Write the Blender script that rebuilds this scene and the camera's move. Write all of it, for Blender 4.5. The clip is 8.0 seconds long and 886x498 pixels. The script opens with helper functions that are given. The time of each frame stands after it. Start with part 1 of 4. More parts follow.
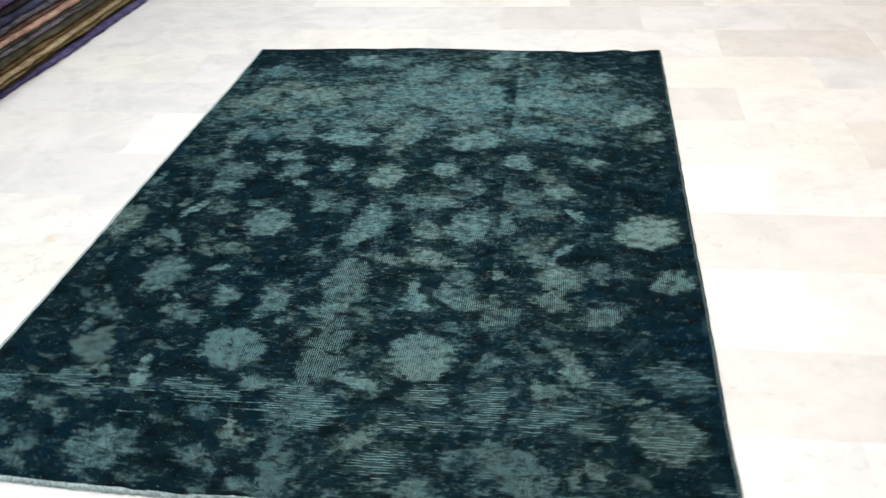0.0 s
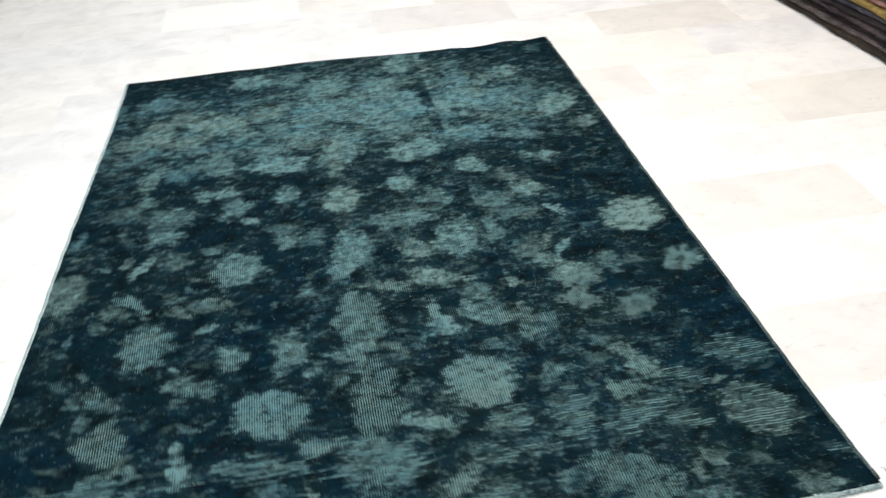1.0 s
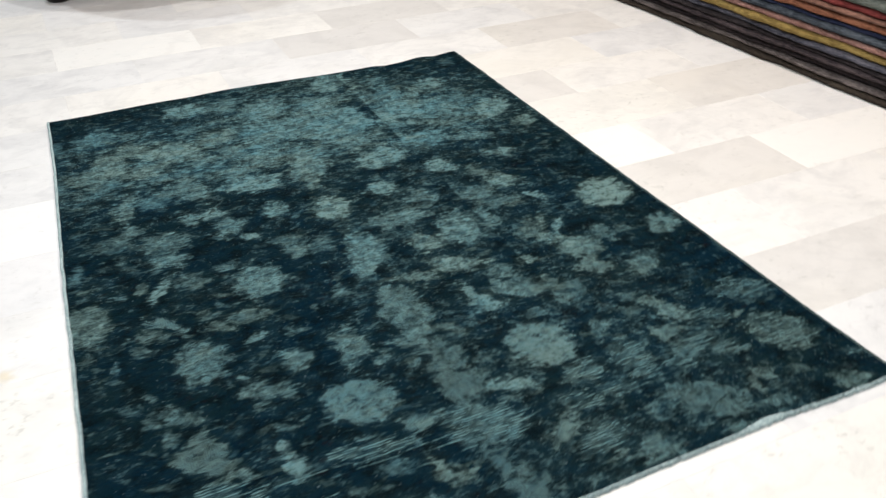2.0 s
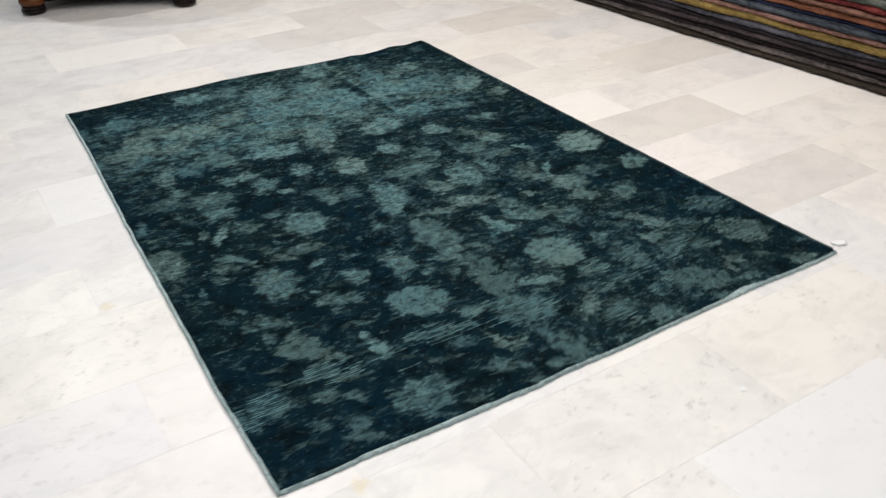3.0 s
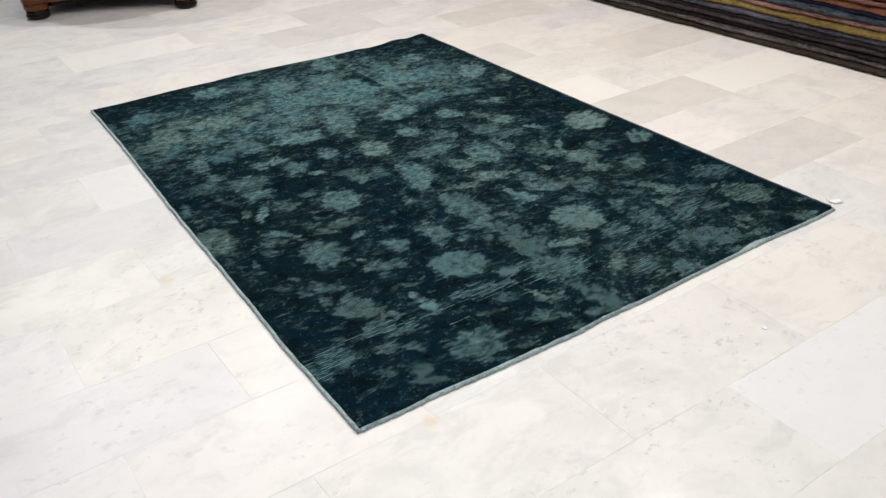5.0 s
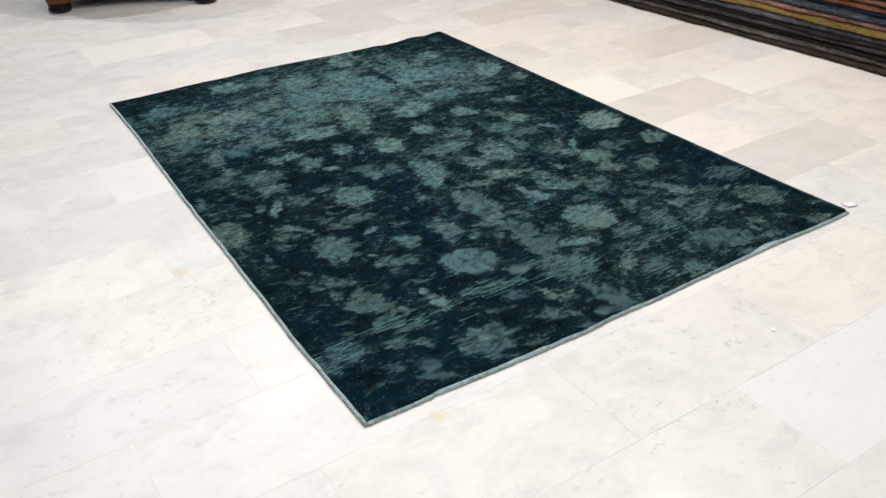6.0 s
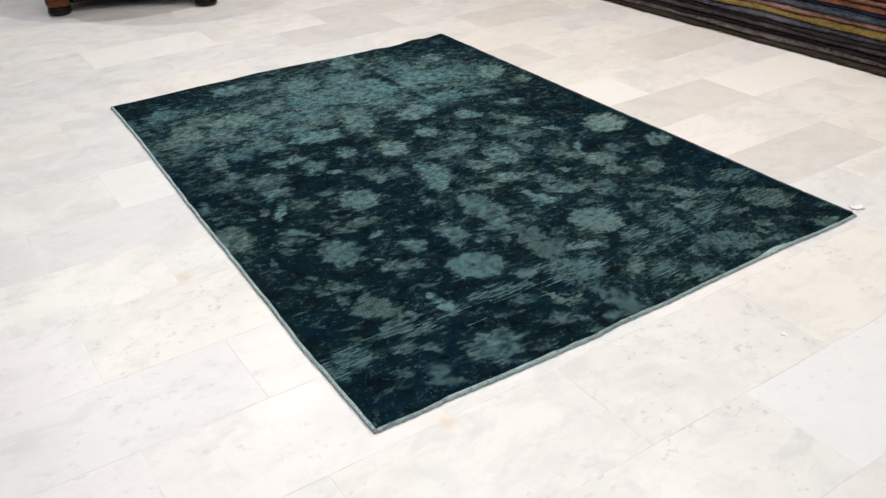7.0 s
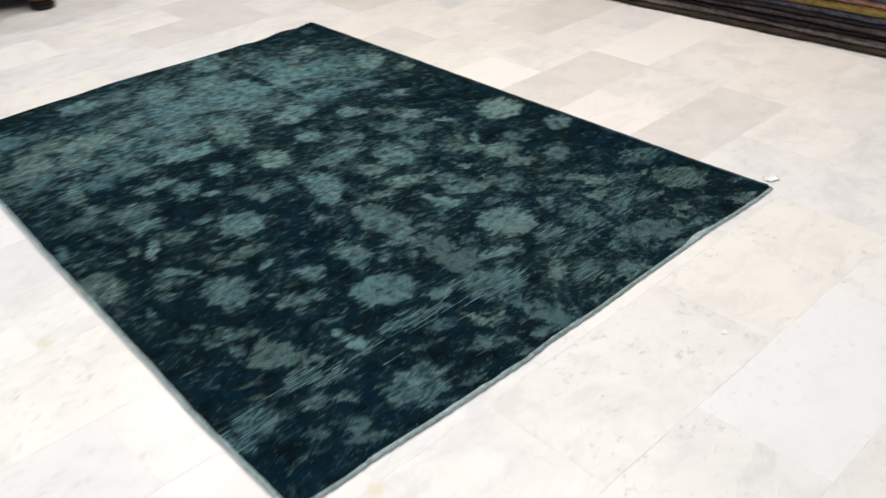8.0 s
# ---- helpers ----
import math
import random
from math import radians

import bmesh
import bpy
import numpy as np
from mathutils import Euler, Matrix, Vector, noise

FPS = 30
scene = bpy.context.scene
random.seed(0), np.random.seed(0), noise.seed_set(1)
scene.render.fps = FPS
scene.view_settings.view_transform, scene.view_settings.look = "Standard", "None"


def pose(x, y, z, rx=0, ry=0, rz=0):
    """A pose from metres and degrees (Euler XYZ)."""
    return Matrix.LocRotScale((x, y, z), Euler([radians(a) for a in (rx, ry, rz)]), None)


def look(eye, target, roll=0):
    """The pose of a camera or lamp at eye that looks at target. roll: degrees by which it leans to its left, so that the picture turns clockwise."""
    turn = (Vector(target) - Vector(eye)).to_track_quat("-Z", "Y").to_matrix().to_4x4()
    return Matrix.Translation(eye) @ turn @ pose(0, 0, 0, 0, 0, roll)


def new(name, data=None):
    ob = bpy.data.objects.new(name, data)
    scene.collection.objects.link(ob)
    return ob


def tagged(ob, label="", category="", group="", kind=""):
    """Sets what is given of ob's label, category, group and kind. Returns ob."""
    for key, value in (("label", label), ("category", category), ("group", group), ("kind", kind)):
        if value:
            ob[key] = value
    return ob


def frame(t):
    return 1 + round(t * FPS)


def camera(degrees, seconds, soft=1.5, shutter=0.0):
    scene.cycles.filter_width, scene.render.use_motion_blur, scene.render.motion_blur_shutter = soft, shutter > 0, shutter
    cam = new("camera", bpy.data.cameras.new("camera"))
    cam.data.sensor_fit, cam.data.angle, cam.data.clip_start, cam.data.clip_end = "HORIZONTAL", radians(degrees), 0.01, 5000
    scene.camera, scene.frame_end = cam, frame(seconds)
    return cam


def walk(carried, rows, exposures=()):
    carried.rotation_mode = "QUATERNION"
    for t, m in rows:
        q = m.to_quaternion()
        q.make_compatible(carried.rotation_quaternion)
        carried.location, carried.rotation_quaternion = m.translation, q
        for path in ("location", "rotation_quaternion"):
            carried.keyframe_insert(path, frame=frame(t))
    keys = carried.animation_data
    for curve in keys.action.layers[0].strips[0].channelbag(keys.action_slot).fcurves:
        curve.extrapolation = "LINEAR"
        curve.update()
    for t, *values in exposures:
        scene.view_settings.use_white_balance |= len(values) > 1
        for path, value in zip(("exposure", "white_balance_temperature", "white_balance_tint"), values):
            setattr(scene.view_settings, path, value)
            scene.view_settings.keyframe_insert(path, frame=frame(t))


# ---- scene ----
cam = camera(54.0, 8.0, soft=1.45, shutter=0.6)
PATH = [
    (0, (1.349, -1.086, 1.369), (1.095, 0.544, 0.239), -3.1),
    (0.5, (1.049, -1.072, 1.335), (1.038, 0.571, 0.195), -3.6),
    (1, (0.761, -0.947, 1.342), (1.015, 0.675, 0.2), -2.9),
    (1.2, (0.65, -0.906, 1.346), (1.006, 0.701, 0.209), -2.2),
    (2.3, (-0.022, -1.016, 1.313), (0.762, 0.487, 0.252), -0.4),
    (2.5, (-0.116, -1.103, 1.32), (0.691, 0.39, 0.262), -0.3),
    (3, (-0.37, -1.229, 1.32), (0.535, 0.225, 0.288), -0.8),
    (3.5, (-0.633, -1.243, 1.319), (0.361, 0.173, 0.315), -1.2),
    (4, (-0.688, -1.257, 1.327), (0.327, 0.139, 0.316), 0.2),
    (4.5, (-0.668, -1.287, 1.322), (0.329, 0.119, 0.307), -1.1),
    (5.8, (-0.646, -1.31, 1.322), (0.296, 0.124, 0.294), -1.1),
    (6, (-0.646, -1.317, 1.325), (0.292, 0.121, 0.3), -1.2),
    (6.5, (-0.646, -1.313, 1.323), (0.296, 0.127, 0.303), -1.2),
    (7, (-0.659, -1.287, 1.323), (0.286, 0.149, 0.301), -1.2),
    (7.5, (-0.651, -1.216, 1.313), (0.357, 0.162, 0.271), -1.3),
    (7.7, (-0.619, -1.158, 1.301), (0.444, 0.172, 0.251), -1.6),
    (8, (-0.513, -1.034, 1.296), (0.607, 0.22, 0.213), -2.9),
]
EXPOSURES = [(0.0, 0.52, 6330, 8), (0.5, 0.71, 6300, 8), (1.0, 0.64, 6280, 8), (1.2, 0.58, 6300, 8), (2.3, 0.43, 6380, 9), (2.5, 0.38, 6400, 9), (3.0, 0.21, 6460, 10), (3.5, 0.03, 6500, 10),
             (4.0, -0.14, 6500, 10), (4.5, 0.04, 6500, 10), (5.8, 0.27, 6480, 10), (6.5, 0.27, 6480, 10), (7.0, 0.25, 6480, 10), (7.5, 0.25, 6480, 10), (8.0, 0.29, 6460, 10)]
walk(cam, [(t, look(eye, target, roll)) for t, eye, target, roll in PATH], EXPOSURES)

# ---- light: a showroom ceiling with rows of small spot lamps ----
world = bpy.data.worlds.new("world")
world.use_nodes = True
world.node_tree.nodes["Background"].inputs[0].default_value = (0.9, 0.95, 1.0, 1)
world.node_tree.nodes["Background"].inputs[1].default_value = 0.03
scene.world = world

CEILING = 3.1


def ceiling_lamp(x, y, watts, colour=(1.0, 0.93, 0.84)):
    data = bpy.data.lights.new("ceiling_lamp", "AREA")
    data.shape, data.size, data.energy, data.color = "DISK", 0.08, watts * 1.19, colour
    ob = new("ceiling_lamp", data)
    ob.matrix_world = pose(x, y, CEILING - 0.012)
    return ob


AMBER, WARM, DAY, COOL = (1.0, 0.86, 0.765), (1.0, 0.955, 0.915), (0.985, 0.97, 0.955), (0.93, 0.965, 1.0)
for x, y, watts, colour in [(-1.5, -1.3, 16.5, COOL), (-0.85, 1.0, 18.5, COOL), (0.12, 4.62, 21, COOL), (0.4, -1.3, 18, COOL), (0.5, 0.9, 18, DAY),
                            (1.10, 3.64, 21, DAY), (1.2, 1.95, 10, WARM), (2.5, -1.3, 20, DAY), (2.5, 1.0, 27, AMBER), (2.6, 3.0, 14, AMBER)]:
    ceiling_lamp(x, y, watts, colour)


# ---- materials ----
def material(name):
    m = bpy.data.materials.new(name)
    m.use_nodes = True
    return m, m.node_tree, m.node_tree.nodes["Principled BSDF"]


def node(tree, kind, **values):
    n = tree.nodes.new(kind)
    for key, value in values.items():
        if key in n.inputs:
            n.inputs[key].default_value = value
    return n


def math_node(tree, operation, a, b=0.0, clamp=False):
    n = tree.nodes.new("ShaderNodeMath")
    n.operation, n.use_clamp = operation, clamp
    for i, v in enumerate((a, b)):
        if isinstance(v, (int, float)):
            n.inputs[i].default_value = v
        else:
            tree.links.new(v, n.inputs[i])
    return n.outputs[0]


def mix_colour(tree, factor, a, b, blend="MIX"):
    n = tree.nodes.new("ShaderNodeMix")
    n.data_type, n.blend_type = "RGBA", blend
    for i, v in ((0, factor), (6, a), (7, b)):
        if isinstance(v, (int, float)):
            n.inputs[i].default_value = v
        elif isinstance(v, tuple):
            n.inputs[i].default_value = (*v, 1)
        else:
            tree.links.new(v, n.inputs[i])
    return n.outputs[2]


def ramp(tree, value, low, high):
    n = tree.nodes.new("ShaderNodeMapRange")
    n.interpolation_type = "SMOOTHSTEP"
    tree.links.new(value, n.inputs[0])
    n.inputs[1].default_value, n.inputs[2].default_value = low, high
    return n.outputs[0]


def noise_node(tree, where, scale, detail=3.0, rough=0.55, distortion=0.0, stretch=(1, 1, 1)):
    m = tree.nodes.new("ShaderNodeMapping")
    m.inputs["Scale"].default_value = stretch
    tree.links.new(where, m.inputs["Vector"])
    n = node(tree, "ShaderNodeTexNoise", Scale=scale, Detail=detail, Roughness=rough, Distortion=distortion)
    tree.links.new(m.outputs[0], n.inputs["Vector"])
    return n.outputs["Fac"]


def bump(tree, shader, height, distance, strength=1.0):
    n = node(tree, "ShaderNodeBump", Strength=strength, Distance=distance)
    tree.links.new(height, n.inputs["Height"])
    tree.links.new(n.outputs[0], shader.inputs["Normal"])


def marble(name, white, grey, cloud, fleck=0.30):
    m, tree, shader = material(name)
    spot = node(tree, "ShaderNodeNewGeometry").outputs["Position"]
    chance = tree.nodes.new("ShaderNodeObjectInfo").outputs["Random"]
    shift = tree.nodes.new("ShaderNodeVectorMath")
    shift.operation = "SCALE"
    shift.inputs[0].default_value = (31.0, 17.0, 53.0)
    tree.links.new(chance, shift.inputs["Scale"])
    add = tree.nodes.new("ShaderNodeVectorMath")
    tree.links.new(spot, add.inputs[0]), tree.links.new(shift.outputs[0], add.inputs[1])
    where = add.outputs[0]
    clouds = ramp(tree, noise_node(tree, where, 4.2, 6, 0.65, 0.9), 0.40, 0.70)
    patches = ramp(tree, noise_node(tree, where, 12, 6, 0.68, 0.5, (0.65, 1, 1)), 0.47, 0.68)
    veins = math_node(tree, "ABSOLUTE", math_node(tree, "SUBTRACT", noise_node(tree, where, 2.4, 7, 0.62, 0.5, (0.7, 1.3, 1)), 0.5))
    vein = math_node(tree, "MULTIPLY", ramp(tree, veins, 0.045, 0.0), ramp(tree, noise_node(tree, where, 1.9, 2), 0.45, 0.65))
    flecks = math_node(tree, "MULTIPLY", ramp(tree, noise_node(tree, where, 40, 4, 0.62, 0.3, (0.85, 1.15, 1)), 0.57, 0.70), ramp(tree, noise_node(tree, where, 4.5, 2), 0.38, 0.60))
    yellow = ramp(tree, noise_node(tree, where, 1.7, 3), 0.52, 0.72)
    c = mix_colour(tree, math_node(tree, "MULTIPLY", clouds, cloud), white, grey)
    c = mix_colour(tree, math_node(tree, "MULTIPLY", patches, 0.55), c, grey)
    c = mix_colour(tree, math_node(tree, "MULTIPLY", vein, 0.16), c, (0.50, 0.49, 0.48))
    c = mix_colour(tree, math_node(tree, "MULTIPLY", flecks, fleck), c, (0.46, 0.45, 0.42))
    c = mix_colour(tree, math_node(tree, "MULTIPLY", yellow, 0.17), c, (0.80, 0.76, 0.66))
    for place in ((-0.120, 0.872, 0.0), (0.150, -0.060, 0.0)):
        far = tree.nodes.new("ShaderNodeVectorMath")
        far.operation = "DISTANCE"
        tree.links.new(spot, far.inputs[0])
        far.inputs[1].default_value = place
        edge = math_node(tree, "ADD", far.outputs["Value"], math_node(tree, "MULTIPLY", noise_node(tree, spot, 30, 3), 0.05))
        c = mix_colour(tree, math_node(tree, "MULTIPLY", ramp(tree, edge, 0.054, 0.030), 0.42), c, (0.70, 0.56, 0.28))
    tint = mix_colour(tree, ramp(tree, chance, 0.0, 1.0), (0.905, 0.91, 0.92), (0.972, 0.96, 0.935))
    c = mix_colour(tree, 1.0, c, tint, "MULTIPLY")
    tree.links.new(c, shader.inputs["Base Color"])
    rough = math_node(tree, "ADD", math_node(tree, "MULTIPLY", noise_node(tree, where, 9, 4), 0.24), 0.24)
    tree.links.new(rough, shader.inputs["Roughness"])
    shader.inputs["IOR"].default_value = 1.48
    bump(tree, shader, noise_node(tree, where, 26, 4), 0.0006, 0.35)
    return m


def wool(name, dark, light, speckle=0.5, scale=70.0, rubbed=0.0):
    m, tree, shader = material(name)
    where = node(tree, "ShaderNodeTexCoord").outputs["Object"]
    broad = noise_node(tree, where, 7, 3, 0.6, 0.0, (1, 1, 3))
    fine = noise_node(tree, where, scale, 3, 0.7, 0.0, (1, 0.5, 1.6))
    f = ramp(tree, math_node(tree, "ADD", math_node(tree, "MULTIPLY", broad, 1 - speckle), math_node(tree, "MULTIPLY", fine, speckle)), 0.36, 0.66)
    worn = math_node(tree, "MULTIPLY", ramp(tree, noise_node(tree, where, 16, 4, 0.7), 0.52, 0.66), 0.38)
    c = mix_colour(tree, worn, mix_colour(tree, f, dark, light), dark)
    if rubbed:
        own = node(tree, "ShaderNodeVectorMath")
        own.operation = "ADD"
        tree.links.new(where, own.inputs[0])
        tree.links.new(math_node(tree, "MULTIPLY", node(tree, "ShaderNodeObjectInfo").outputs["Random"], 9.0), own.inputs[1])
        nicks = math_node(tree, "MULTIPLY", ramp(tree, noise_node(tree, own.outputs[0], 75, 4, 0.7, 0.3, (0.5, 1, 1.1)), 0.56, 0.72), ramp(tree, noise_node(tree, own.outputs[0], 6, 3), 0.47, 0.64))
        c = mix_colour(tree, math_node(tree, "MULTIPLY", nicks, rubbed), c, tuple(min(1.0, 1.7 * v + 0.03) for v in light))
    tree.links.new(c, shader.inputs["Base Color"])
    shader.inputs["Roughness"].default_value = 0.95
    shader.inputs["Specular IOR Level"].default_value = 0.15
    bump(tree, shader, fine, 0.004, 0.7)
    return m


def plain(name, colour, rough=0.85, grain=40.0):
    m, tree, shader = material(name)
    where = node(tree, "ShaderNodeTexCoord").outputs["Object"]
    n = noise_node(tree, where, grain, 4)
    low = tuple(v * 0.86 for v in colour)
    tree.links.new(mix_colour(tree, n, low, colour), shader.inputs["Base Color"])
    shader.inputs["Roughness"].default_value = rough
    bump(tree, shader, n, 0.001, 0.3)
    return m


def varnished_wood(name, dark, light, rough=0.22, coat=0.4):
    m, tree, shader = material(name)
    where = node(tree, "ShaderNodeTexCoord").outputs["Object"]
    rings = noise_node(tree, where, 5, 5, 0.6, 1.2, (1, 1, 9))
    grain = noise_node(tree, where, 90, 3, 0.6, 0.0, (1, 1, 0.1))
    f = ramp(tree, math_node(tree, "ADD", math_node(tree, "MULTIPLY", rings, 0.85), math_node(tree, "MULTIPLY", grain, 0.15)), 0.30, 0.75)
    tree.links.new(mix_colour(tree, f, dark, light), shader.inputs["Base Color"])
    shader.inputs["Roughness"].default_value = rough
    shader.inputs["Coat Weight"].default_value = coat
    shader.inputs["Specular IOR Level"].default_value = 0.25 + 0.5 * coat
    bump(tree, shader, grain, 0.0008, 0.3)
    return m


def rug_pile(name):
    """Overdyed wool: "cover" is how surely a flower lies there, "wear" how pale its wool is, "tone" from blue teal to olive grey,
    "bare" shows the cotton warps where the pile is gone, "pull" the single wefts that lie open."""
    m, tree, shader = material(name)
    spot = node(tree, "ShaderNodeNewGeometry").outputs["Position"]

    def attribute(key):
        n = node(tree, "ShaderNodeAttribute")
        n.attribute_name = key
        return n.outputs["Fac"]

    def threads(direction, scale, distortion):
        n = node(tree, "ShaderNodeTexWave", Scale=scale, Distortion=distortion, Detail=2.0)
        n.bands_direction = direction
        n.inputs["Detail Scale"].default_value = 0.7
        tree.links.new(spot, n.inputs["Vector"])
        return n.outputs["Fac"]

    cover, wear, tone, bare, pull = attribute("cover"), attribute("wear"), attribute("tone"), attribute("bare"), attribute("pull")
    # torn, grainy rims: the soft cover of each flower broken up by the pile
    torn = math_node(tree, "MULTIPLY", math_node(tree, "SUBTRACT", noise_node(tree, spot, 58, 5, 0.72, 0.2, (0.75, 1, 1)), 0.5), 5.0)
    weft = math_node(tree, "MULTIPLY", math_node(tree, "SUBTRACT", noise_node(tree, spot, 185, 3, 0.6, 0.0, (0.24, 1, 1)), 0.5), 3.2)
    broken = math_node(tree, "ADD", math_node(tree, "MULTIPLY", torn, 0.62), math_node(tree, "MULTIPLY", weft, 0.38))
    mask = ramp(tree, math_node(tree, "ADD", cover, math_node(tree, "MULTIPLY", broken, 1.12)), 0.24, 0.98)
    tuft = ramp(tree, noise_node(tree, spot, 200, 2, 0.6), 0.36, 0.64)
    clump = ramp(tree, noise_node(tree, spot, 78, 5, 0.74, 0.2, (0.66, 1, 1)), 0.36, 0.66)
    fine = math_node(tree, "ADD", math_node(tree, "MULTIPLY", tuft, 0.34), math_node(tree, "MULTIPLY", clump, 0.66))
    broad = ramp(tree, noise_node(tree, spot, 34, 4, 0.62, 0.3, (0.85, 1, 1)), 0.32, 0.68)
    body = math_node(tree, "ADD", math_node(tree, "MULTIPLY", cover, 0.22), math_node(tree, "MULTIPLY", mask, 0.88))
    body = math_node(tree, "MULTIPLY", body, math_node(tree, "ADD", 0.58, math_node(tree, "MULTIPLY", broad, 0.78)))
    worn = math_node(tree, "MULTIPLY", math_node(tree, "MULTIPLY", wear, body), math_node(tree, "ADD", 0.40, math_node(tree, "MULTIPLY", fine, 1.43)))
    # bare warps: pale threads along the rug with dark gaps between them
    rib = ramp(tree, threads("X", 58.0, 1.6), 0.30, 0.78)
    lit = math_node(tree, "MULTIPLY", worn, math_node(tree, "ADD", 0.02, math_node(tree, "MULTIPLY", rib, 2.05)))
    level = math_node(tree, "ADD", math_node(tree, "MULTIPLY", worn, math_node(tree, "SUBTRACT", 1.0, bare)), math_node(tree, "MULTIPLY", lit, bare), True)
    # open wefts: broken pale lines across the rug
    run = ramp(tree, noise_node(tree, spot, 52, 4, 0.65, 0.2, (0.45, 2.2, 1)), 0.44, 0.62)
    line = math_node(tree, "MULTIPLY", ramp(tree, threads("Y", 44.0, 3.6), 0.42, 0.92), run)
    reach = ramp(tree, math_node(tree, "ADD", cover, math_node(tree, "MULTIPLY", weft, 0.8)), 0.30, 0.75)
    lines = math_node(tree, "ADD", math_node(tree, "MULTIPLY", worn, 0.26), math_node(tree, "MULTIPLY", math_node(tree, "MULTIPLY", wear, reach), math_node(tree, "MULTIPLY", line, 2.7)))
    level = math_node(tree, "ADD", math_node(tree, "MULTIPLY", level, math_node(tree, "SUBTRACT", 1.0, pull)), math_node(tree, "MULTIPLY", lines, pull), True)
    fleck = math_node(tree, "MULTIPLY", math_node(tree, "SUBTRACT", noise_node(tree, spot, 60, 3, 0.7, 0.0, (0.6, 1, 1)), 0.5), 2.8)
    t = ramp(tree, math_node(tree, "ADD", tone, fleck), -1.3, 1.3)
    dark = mix_colour(tree, t, (0.0013, 0.0122, 0.0246), (0.0036, 0.0126, 0.0138))
    deep = ramp(tree, noise_node(tree, spot, 22, 5, 0.68, 0.4, (0.8, 1, 1)), 0.42, 0.64)
    dark = mix_colour(tree, math_node(tree, "MULTIPLY", deep, 0.85), dark, (0.0016, 0.0046, 0.0060))
    rust = math_node(tree, "MULTIPLY", ramp(tree, noise_node(tree, spot, 46, 4, 0.7, 0.0, (0.7, 1, 1)), 0.56, 0.68), ramp(tree, noise_node(tree, spot, 5, 2), 0.48, 0.62))
    dark = mix_colour(tree, math_node(tree, "MULTIPLY", rust, 0.5), dark, (0.0095, 0.0052, 0.0058))
    pale = mix_colour(tree, t, (0.098, 0.222, 0.252), (0.152, 0.236, 0.222))
    c = mix_colour(tree, level, dark, pale)
    # single knots that stand out, black or pale
    knots = noise_node(tree, spot, 150, 1, 0.5)
    c = mix_colour(tree, math_node(tree, "MULTIPLY", ramp(tree, knots, 0.725, 0.79), 0.5), c, (0.20, 0.28, 0.29))
    c = mix_colour(tree, math_node(tree, "MULTIPLY", ramp(tree, knots, 0.30, 0.24), 0.7), c, (0.002, 0.004, 0.005))
    tree.links.new(c, shader.inputs["Base Color"])
    shader.inputs["Roughness"].default_value = 0.92
    shader.inputs["Specular IOR Level"].default_value = 0.02
    bump(tree, shader, math_node(tree, "ADD", fine, math_node(tree, "MULTIPLY", math_node(tree, "MULTIPLY", rib, bare), 0.6)), 0.0035, 0.8)
    return m


MARBLE_WHITE = marble("marble_white", (0.82, 0.805, 0.78), (0.64, 0.63, 0.62), 0.55)
MARBLE_BRIGHT = marble("marble_bright", (0.84, 0.83, 0.81), (0.79, 0.79, 0.78), 0.35)
MARBLE_GREY = marble("marble_grey", (0.72, 0.70, 0.675), (0.63, 0.612, 0.59), 0.7, 0.5)
MARBLE_FLECKED = marble("marble_flecked", (0.80, 0.785, 0.75), (0.64, 0.63, 0.61), 0.4, 0.55)
MARBLE_ROSE = marble("marble_rose", (0.83, 0.80, 0.79), (0.70, 0.68, 0.675), 0.35, 0.35)
MARBLE_CREAM = marble("marble_cream", (0.81, 0.787, 0.745), (0.69, 0.67, 0.635), 0.5)
MARBLE_LILAC = marble("marble_lilac", (0.745, 0.74, 0.745), (0.64, 0.64, 0.65), 0.65, 0.3)
GROUT = wool("grout", (0.63, 0.61, 0.58), (0.86, 0.84, 0.81), 0.2, 8.0)
PLASTER = plain("plaster", (0.52, 0.515, 0.51), 0.9, 6.0)
WALL_PLASTER = plain("wall_plaster", (0.32, 0.315, 0.31), 0.9, 6.0)
PILE = rug_pile("overdyed_pile")
BINDING = wool("rug_binding", (0.17, 0.24, 0.245), (0.50, 0.60, 0.595), 0.75, 260.0)
DARK_BINDING = wool("dark_rug_binding", (0.012, 0.028, 0.032), (0.10, 0.13, 0.125), 0.7, 300.0)
PAPER = plain("paper", (0.86, 0.86, 0.87), 0.6)
LOOSE_WOOL = plain("loose_wool", (0.24, 0.19, 0.18), 0.9)
STRING = plain("string", (0.12, 0.12, 0.13), 0.8)
WOOD = varnished_wood("walnut_varnish", (0.060, 0.018, 0.006), (0.170, 0.056, 0.016), 0.22, 0.0)
DARK_WOOD = varnished_wood("dark_walnut", (0.005, 0.003, 0.003), (0.014, 0.008, 0.008), 0.25, 0.0)


# ---- building helpers ----
def mesh_from(name, bm, mat, smooth=False):
    me = bpy.data.meshes.new(name)
    bm.normal_update()
    bm.to_mesh(me)
    bm.free()
    me.materials.append(mat)
    if smooth:
        me.polygons.foreach_set("use_smooth", [True] * len(me.polygons))
    return me


def part(name, bm, mat, parent, label="", smooth=False):
    ob = new(name, mesh_from(name, bm, mat, smooth))
    ob.parent = parent
    return tagged(ob, label)


